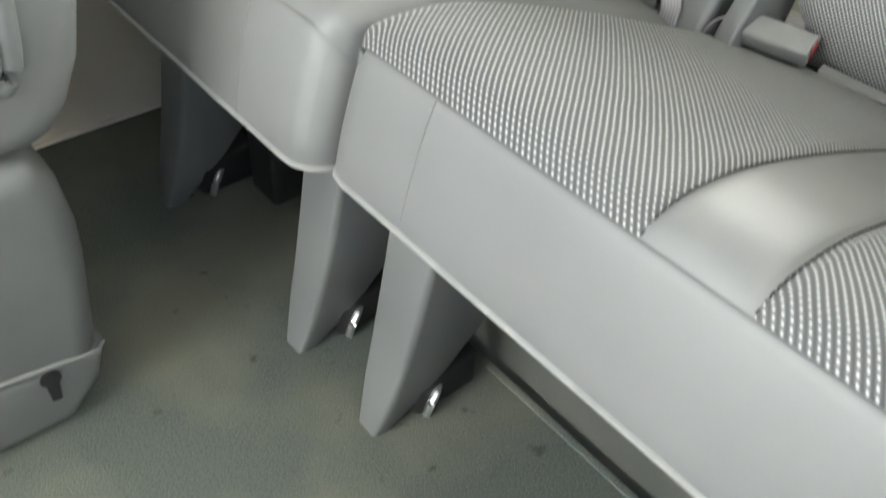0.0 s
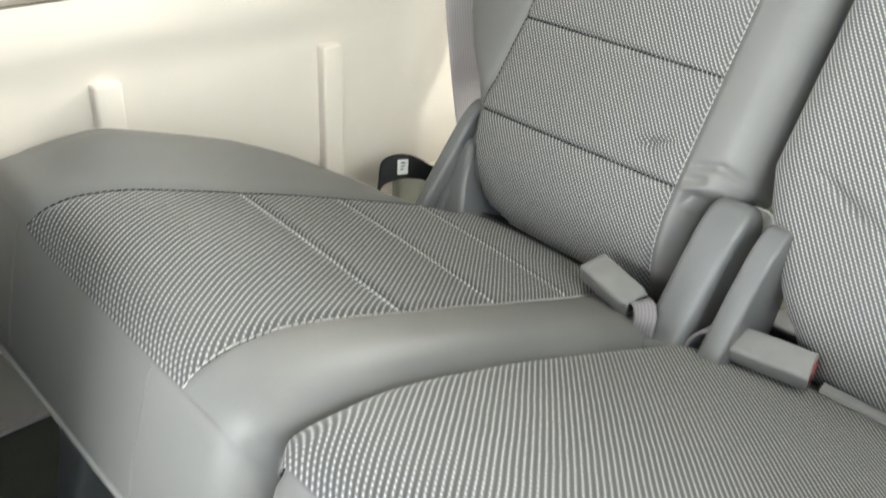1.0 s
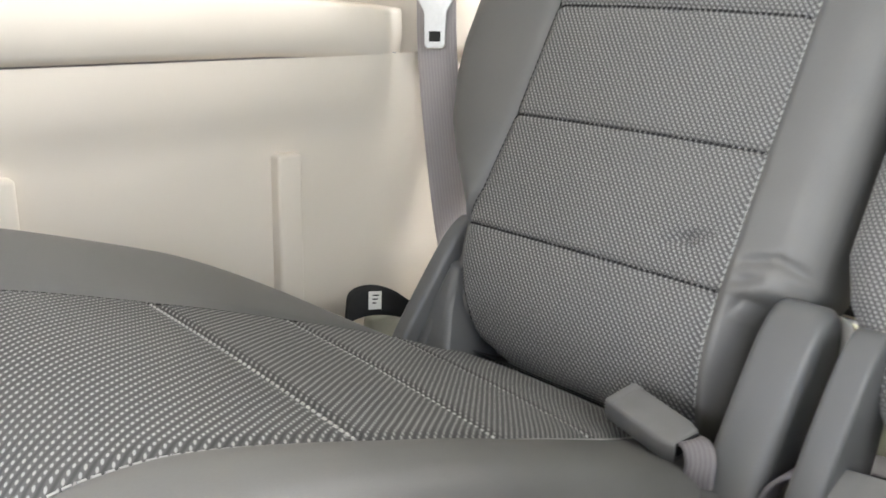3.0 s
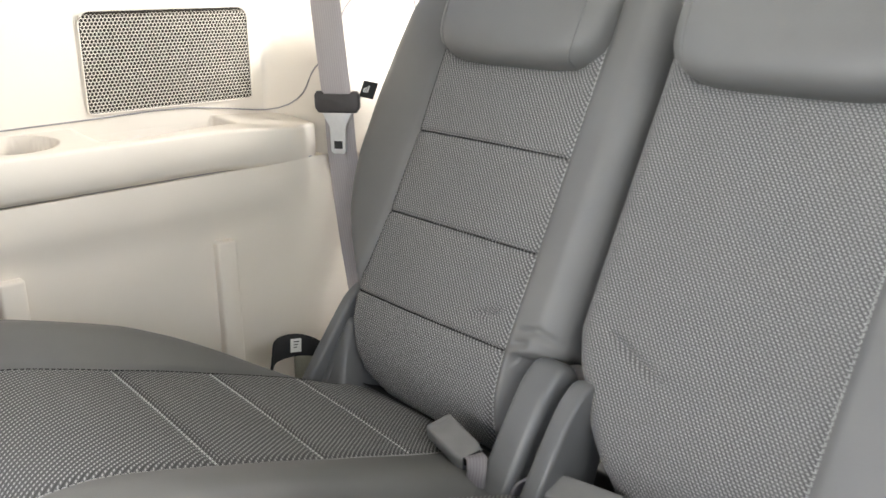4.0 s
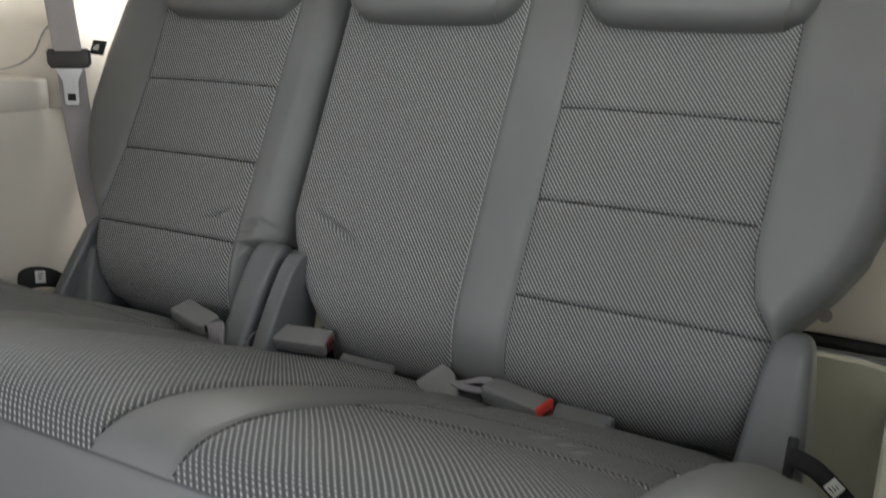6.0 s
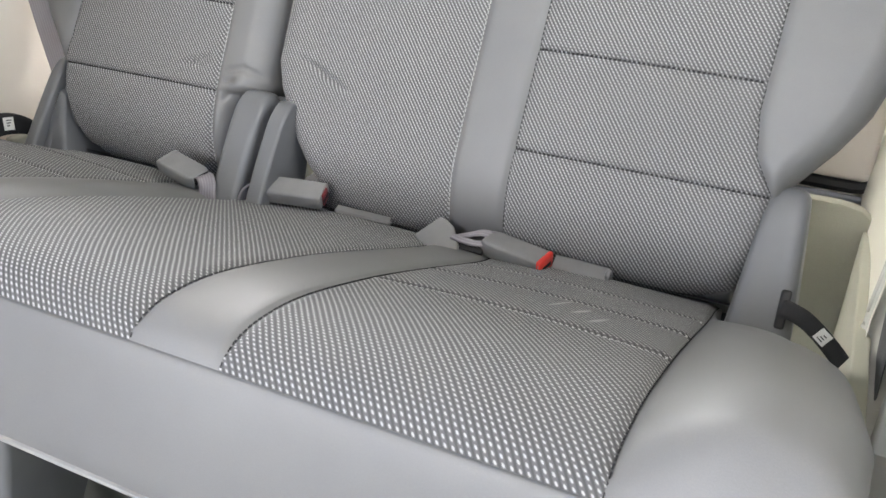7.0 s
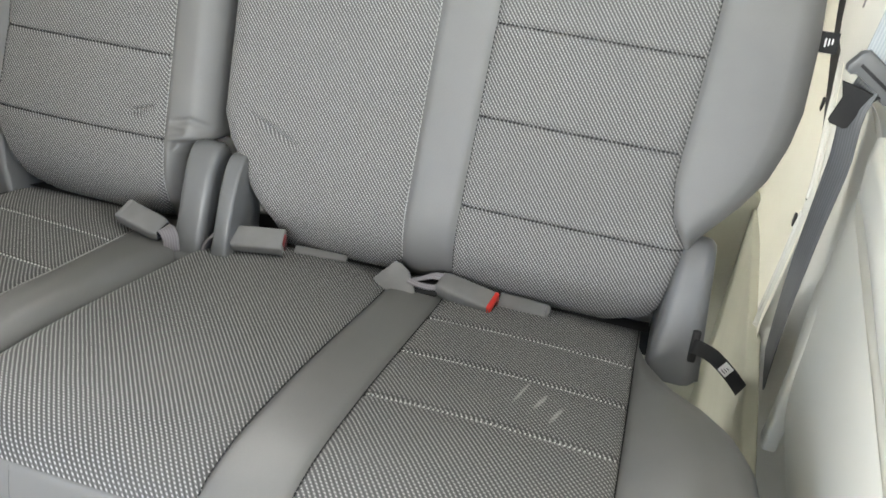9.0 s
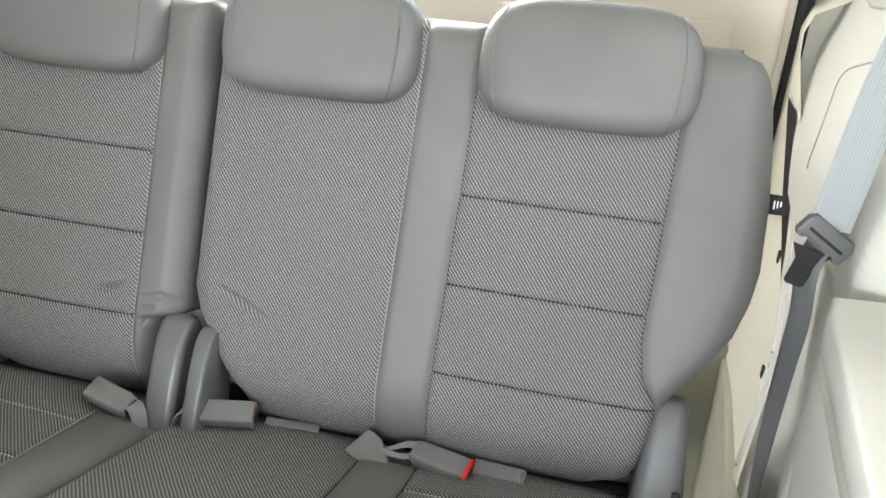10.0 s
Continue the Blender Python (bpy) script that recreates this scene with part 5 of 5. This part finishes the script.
def shoulder_belt(left):
    """The lap and shoulder belt hanging along the pillar, with its tongue and stop."""
    X = lambda x: mx(x, left)
    b = thing("seat_belt", "pale grey lap and shoulder belt hanging with steel tongue" if left else "blue-grey lap and shoulder belt hanging with dark tongue", "seat belt", "rear seat belts", at=(X(-0.93), 0.0, 0.36))
    if left:
        ribbon("shoulder_webbing", [(-0.965, -0.050, 1.38), (-0.942, -0.040, 1.10), (-0.922, -0.032, 0.90), (-0.903, -0.024, 0.695)], [(0.87, 0.49, 0)] * 4, 0.050, BELT, b)
        ribbon("lap_webbing", [(-0.903, -0.022, 0.690), (-0.906, -0.014, 0.60), (-0.896, -0.006, 0.48), (-0.880, -0.002, 0.38), (-0.850, -0.012, 0.31)], [(0.87, 0.49, 0), (0.70, 0.70, 0), (0.50, 0.86, 0), (0.40, 0.92, 0), (0.35, 0.93, 0)], 0.048, BELT, b)
        ribbon("retractor_webbing", [(-1.048, -0.028, 0.889), (-1.040, -0.026, 1.05), (-1.010, -0.022, 1.38)], [(0.05, 0.99, 0)] * 3, 0.050, BELTMAUVE, b)
        part("belt_slot", rbox((-1.056, -0.064, 0.8885), (-1.038, 0.008, 0.8925), 0.0015), SLEEVE, b)
        o, d, u = (-0.901, -0.024, 0.687), (0.87, 0.49, 0.03), (0.49, -0.87, 0.05)
    else:
        ribbon("shoulder_webbing", [(0.530, -0.130, 1.38), (0.502, -0.080, 1.10), (0.480, -0.024, 0.88), (0.468, -0.004, 0.690)], [(1.0, 0.05, -0.10)] * 4, 0.050, BELTBLUE, b)
        ribbon("lap_webbing", [(0.463, -0.002, 0.672), (0.453, -0.016, 0.636), (0.459, -0.020, 0.570), (0.460, -0.016, 0.497), (0.461, -0.012, 0.435), (0.462, -0.012, 0.369), (0.463, -0.020, 0.295), (0.466, -0.040, 0.20), (0.470, -0.080, 0.10), (0.472, -0.110, 0.01)], [(0.75, -0.66, -0.1), (0.66, -0.75, 0), (0.55, -0.83, 0), (0.36, -0.93, 0), (0.10, -0.99, 0), (-0.06, -1.0, 0), (-0.10, -0.99, 0), (-0.10, -0.99, 0), (-0.10, -0.99, 0), (-0.10, -0.99, 0)], 0.034, BELTSHADED, b)
        o, d, u = (0.465, -0.010, 0.680), (0.81, 0.05, -0.58), (0.05, -0.97, 0.15)
    hw = 0.037
    wing = [(-hw, -0.012), (-hw + 0.004, -0.017), (-0.026, -0.017), (-0.022, -0.013), (0.022, -0.013), (0.026, -0.017), (hw - 0.004, -0.017), (hw, -0.012), (hw, 0.008), (hw - 0.006, 0.016), (-hw + 0.006, 0.016), (-hw, 0.008)]
    grip = part("tongue_grip", oriented(prism(wing if not left else [(x, -y) for x, y in wing][::-1], "z", -0.006, 0.007, 0.003, 2), o, d, u), GRIP if left else PLASTIC, b, "dark plastic tongue grip")
    if not left:
        part("belt_slit", oriented(rbox((-0.027, -0.0035, 0.0064), (0.027, 0.0005, 0.0076), 0.0004), o, d, u), BLACK, grip)
    v = Vector(u).cross(Vector(d)).normalized()
    sgn = -1 if v.z > 0 else 1
    blade = [(-0.026, 0.0), (0.026, 0.0), (0.014, 0.022), (0.013, 0.060), (0.009, 0.064), (-0.009, 0.064), (-0.013, 0.060), (-0.014, 0.022)]
    if not left:
        # this one hangs askew from its grip
        o, d = (0.458, -0.012, 0.680), (0.95, 0.05, -0.30)
    bm = prism([(x, sgn * (y * (1.0 if left else 0.80) + 0.016)) for x, y in blade], "z", 0.0005, 0.0035, 0.0008, 1)
    tongue = part("tongue", oriented(bm, o, d, u), STEEL if left else BLACK, b, "bright steel tongue" if left else "black tongue")
    if left:
        part("window", oriented(rbox((-0.007, min(sgn * 0.060, sgn * 0.072), 0.0034), (0.007, max(sgn * 0.060, sgn * 0.072), 0.0042), 0.0003), o, d, u), BLACK, tongue)
    return settle_parts(b)


shoulder_belt(True), shoulder_belt(False)


# ---- second row seat ----
def middle_seat():
    s = thing("middle_row_seat", "grey captain's seat with plastic side shield and recliner dial", "car seat", at=(-0.75, -1.15, 0.0))
    base = [(-0.935, 0.008), (-0.905, 0.045), (-0.892, 0.085), (-0.888, 0.111), (-0.876, 0.200), (-0.873, 0.243), (-0.878, 0.295), (-0.898, 0.324), (-0.925, 0.334), (-1.30, 0.350), (-1.42, 0.30), (-1.44, 0.010)]
    part("base_shield", prism([tuple(p) for p in base], "x", -0.96, -0.548, 0.030, 5), LEGPLASTIC, s, "smooth grey plastic base shield")
    part("lower_band", prism([(-0.938, 0.004), (-0.900, 0.044), (-0.8865, 0.088), (-0.98, 0.104), (-1.44, 0.150), (-1.44, 0.004)], "x", -0.962, -0.5455, 0.020, 4), LEGPLASTIC, s)
    part("band_lip", tube(spline([(-0.560, -0.887, 0.086), (-0.5475, -0.900, 0.090), (-0.545, -0.98, 0.105), (-0.545, -1.20, 0.128)], 20), 0.0022, 6), PIPING, s, "pale lip of the shield")
    key = [(-0.9500 + 0.011 * math.cos(a), 0.083 + 0.009 * math.sin(a)) for a in np.linspace(-0.9, math.pi + 0.9, 14)] + [(-0.9560, 0.052), (-0.9460, 0.050)]
    part("keyhole_slot", prism(key, "x", -0.5480, -0.5440, 0), BLACK, s, "black keyhole-shaped slot")
    upper = [(-0.930, 0.330), (-0.892, 0.330), (-0.868, 0.340), (-0.848, 0.362), (-0.828, 0.402), (-0.813, 0.462), (-0.806, 0.56), (-0.806, 0.70), (-0.806, 0.95), (-0.87, 1.02), (-0.97, 1.0), (-1.00, 0.70), (-1.02, 0.52), (-1.38, 0.50), (-1.42, 0.42), (-1.40, 0.340)]
    part("seat_body", prism([tuple(p) for p in upper], "x", -0.96, -0.556, 0.035, 5), VINYL, s, "grey vinyl seat back and cushion")
    part("recliner_ridge", tube(spline([(-0.556, -0.872, 0.62), (-0.553, -0.878, 0.52), (-0.553, -0.888, 0.43), (-0.556, -0.902, 0.405)], 20), 0.010, 10), LEGPLASTIC, s, "moulded side ridge")
    dial = [(-0.928 + 0.034 * math.cos(k * math.pi / 14), 0.440 + 0.034 * math.sin(k * math.pi / 14)) for k in range(28)]
    d_ob = part("recliner_dial", prism(dial, "x", -0.562, -0.543, 0.004, 3), LEGPLASTIC, s, "round grey recliner dial")
    cap = [(-0.928 + 0.025 * math.cos(k * math.pi / 14), 0.440 + 0.025 * math.sin(k * math.pi / 14)) for k in range(28)]
    part("dial_cap", prism(cap, "x", -0.545, -0.540, 0.002, 2), LEGPLASTIC, d_ob)
    return settle_parts(s)


middle_seat()

# dark brackets under the narrow seat
br = part("floor_bracket", rbox((-0.800, -0.575, 0.0), (-0.735, -0.515, 0.24), 0.005), BLACK)
tagged(br, "black steel floor bracket under the narrow seat", "bracket")
br = part("floor_bracket", rbox((-0.93, -0.60, 0.0), (-0.895, -0.52, 0.30), 0.005), BLACK)
tagged(br, "black steel floor bracket by the side wall", "bracket")

# ---- outside, seen through the glass ----
GROUND_Z = -0.48


def tree(x, y, height, spread, seed):
    """A trunk with forking limbs and a loose crown of small leaves."""
    rng = random.Random(seed)
    t = thing("tree", "sunlit yellow-green garden tree with a loose crown", "tree", "trees round the drive", at=(x, y, GROUND_Z))
    bm = bmesh.new()
    tips = []
    tube(spline([(x, y, GROUND_Z), (x + 0.05, y, GROUND_Z + height * 0.25), (x - 0.04, y + 0.05, GROUND_Z + height * 0.5)], 8), 0.11, 8, bm=bm)
    for k in range(11):
        a, up = rng.uniform(0, 6.28), rng.uniform(0.45, 0.95)
        r = spread * rng.uniform(0.45, 0.9)
        tip = (x + r * math.cos(a), y + r * math.sin(a), GROUND_Z + height * up)
        tips.append(tip)
        tube(spline([(x, y, GROUND_Z + height * rng.uniform(0.2, 0.48)), (x + r * 0.4 * math.cos(a), y + r * 0.4 * math.sin(a), GROUND_Z + height * (up * 0.75)), tip], 8), 0.030, 6, bm=bm)
    part("trunk", bm, BARK, t)
    verts, faces = [], []
    for c in range(90):
        tip = rng.choice(tips)
        cx, cy, cz = [p + rng.gauss(0, s) for p, s in zip(tip, (spread * 0.24, spread * 0.24, height * 0.09))]
        for k in range(26):
            p = Vector((cx + rng.gauss(0, 0.13), cy + rng.gauss(0, 0.13), cz + rng.gauss(0, 0.11)))
            u = Vector((rng.gauss(0, 1), rng.gauss(0, 1), rng.gauss(0, 0.6))).normalized()
            v = u.cross(Vector((rng.gauss(0, 1), rng.gauss(0, 1), rng.gauss(0, 1)))).normalized()
            n = len(verts)
            verts += [p - u * 0.06, p + v * 0.028, p + u * 0.06, p - v * 0.028]
            faces.append((n, n + 1, n + 2, n + 3))
    piece("crown", mesh_of("crown", verts, faces, LEAF, smooth=False), t, "yellow-green leaves")
    return settle_parts(t)


for k, (tx, ty, th, ts) in enumerate(((-6.9, 2.6, 3.6, 1.5), (-9.0, 3.2, 4.4, 1.8), (-4.6, 13.2, 4.2, 1.7), (-2.6, 14.2, 3.7, 1.6), (-0.2, 13.0, 3.4, 1.4))):
    tree(tx, ty, th, ts, 20 + k)


def parked_car(x, y):
    """A white people carrier that stands across the drive, seen from its side."""
    c = thing("parked_car", "white parked people carrier with pale glaring windows", "car", at=(x, y, GROUND_Z))
    side = [(-2.3, 0.35), (-2.35, 0.75), (-2.2, 1.0), (-1.35, 1.12), (-0.75, 1.66), (-0.4, 1.80), (0.6, 1.86), (1.8, 1.82), (2.2, 1.62), (2.35, 1.0), (2.35, 0.40)]
    body = part("body", prism([(x + a, GROUND_Z + b) for a, b in side], "y", y - 0.92, y + 0.92, 0.10, 4), WHITEPAINT, c)
    for a, b in ((-0.62, 0.20), (0.30, 1.10), (1.20, 1.95)):
        pane = [(x + a + (0.28 if a < -0.5 else 0.0), GROUND_Z + 1.60), (x + b, GROUND_Z + 1.60), (x + b, GROUND_Z + 1.14), (x + a - (0.20 if a < -0.5 else 0.0), GROUND_Z + 1.14)]
        part("window", prism(pane, "y", y - 0.935, y - 0.915, 0.006), GLAREGLASS, c)
    part("mirror", rbox((x - 1.02, y - 1.12, GROUND_Z + 1.10), (x - 0.86, y - 0.90, GROUND_Z + 1.26), 0.04), WHITEPAINT, c)
    for wx in (-1.45, 1.50):
        ring = [(x + wx + 0.33 * math.cos(k * math.pi / 14), GROUND_Z + 0.33 + 0.33 * math.sin(k * math.pi / 14)) for k in range(28)]
        tyre = part("wheel", prism(ring, "y", y - 0.95, y - 0.72, 0.03, 3), BLACK, c)
        hub = [(x + wx + 0.21 * math.cos(k * math.pi / 14), GROUND_Z + 0.33 + 0.21 * math.sin(k * math.pi / 14)) for k in range(28)]
        part("rim", prism(hub, "y", y - 0.957, y - 0.94, 0.004), STEEL, tyre)
    return settle_parts(c)


parked_car(-3.9, 6.2)


def white_house(x, y, width, deep, high):
    """A low boarded house beside the drive."""
    h = thing("house", "white boarded house with grey pitched roof", "house", at=(x, y, GROUND_Z))
    wall = part("wall", rbox((x - width / 2, y, GROUND_Z), (x + width / 2, y + deep, GROUND_Z + high), 0), WHITEPAINT, h)
    z = GROUND_Z + 0.2
    while z < GROUND_Z + high - 0.1:
        part("board", prism([(y - 0.035, z), (y - 0.002, z), (y - 0.002, z + 0.19), (y - 0.012, z + 0.19)], "x", x - width / 2 - 0.02, x + width / 2 + 0.02, 0), WHITEPAINT, wall)
        z += 0.19
    part("roof", prism([(y - 0.4, GROUND_Z + high), (y + deep / 2, GROUND_Z + high + 1.5), (y + deep + 0.4, GROUND_Z + high)], "x", x - width / 2 - 0.3, x + width / 2 + 0.3, 0), ROOFTILE, h)
    win = part("window", rbox((x - 0.6, y - 0.06, GROUND_Z + 1.0), (x + 0.6, y - 0.036, GROUND_Z + 2.1), 0.01), WHITEPAINT, h)
    part("pane", rbox((x - 0.52, y - 0.07, GROUND_Z + 1.08), (x + 0.52, y - 0.058, GROUND_Z + 2.02), 0.004), GLAREGLASS, win)
    return settle_parts(h)


white_house(-9.5, 8.5, 7.0, 5.0, 2.7)
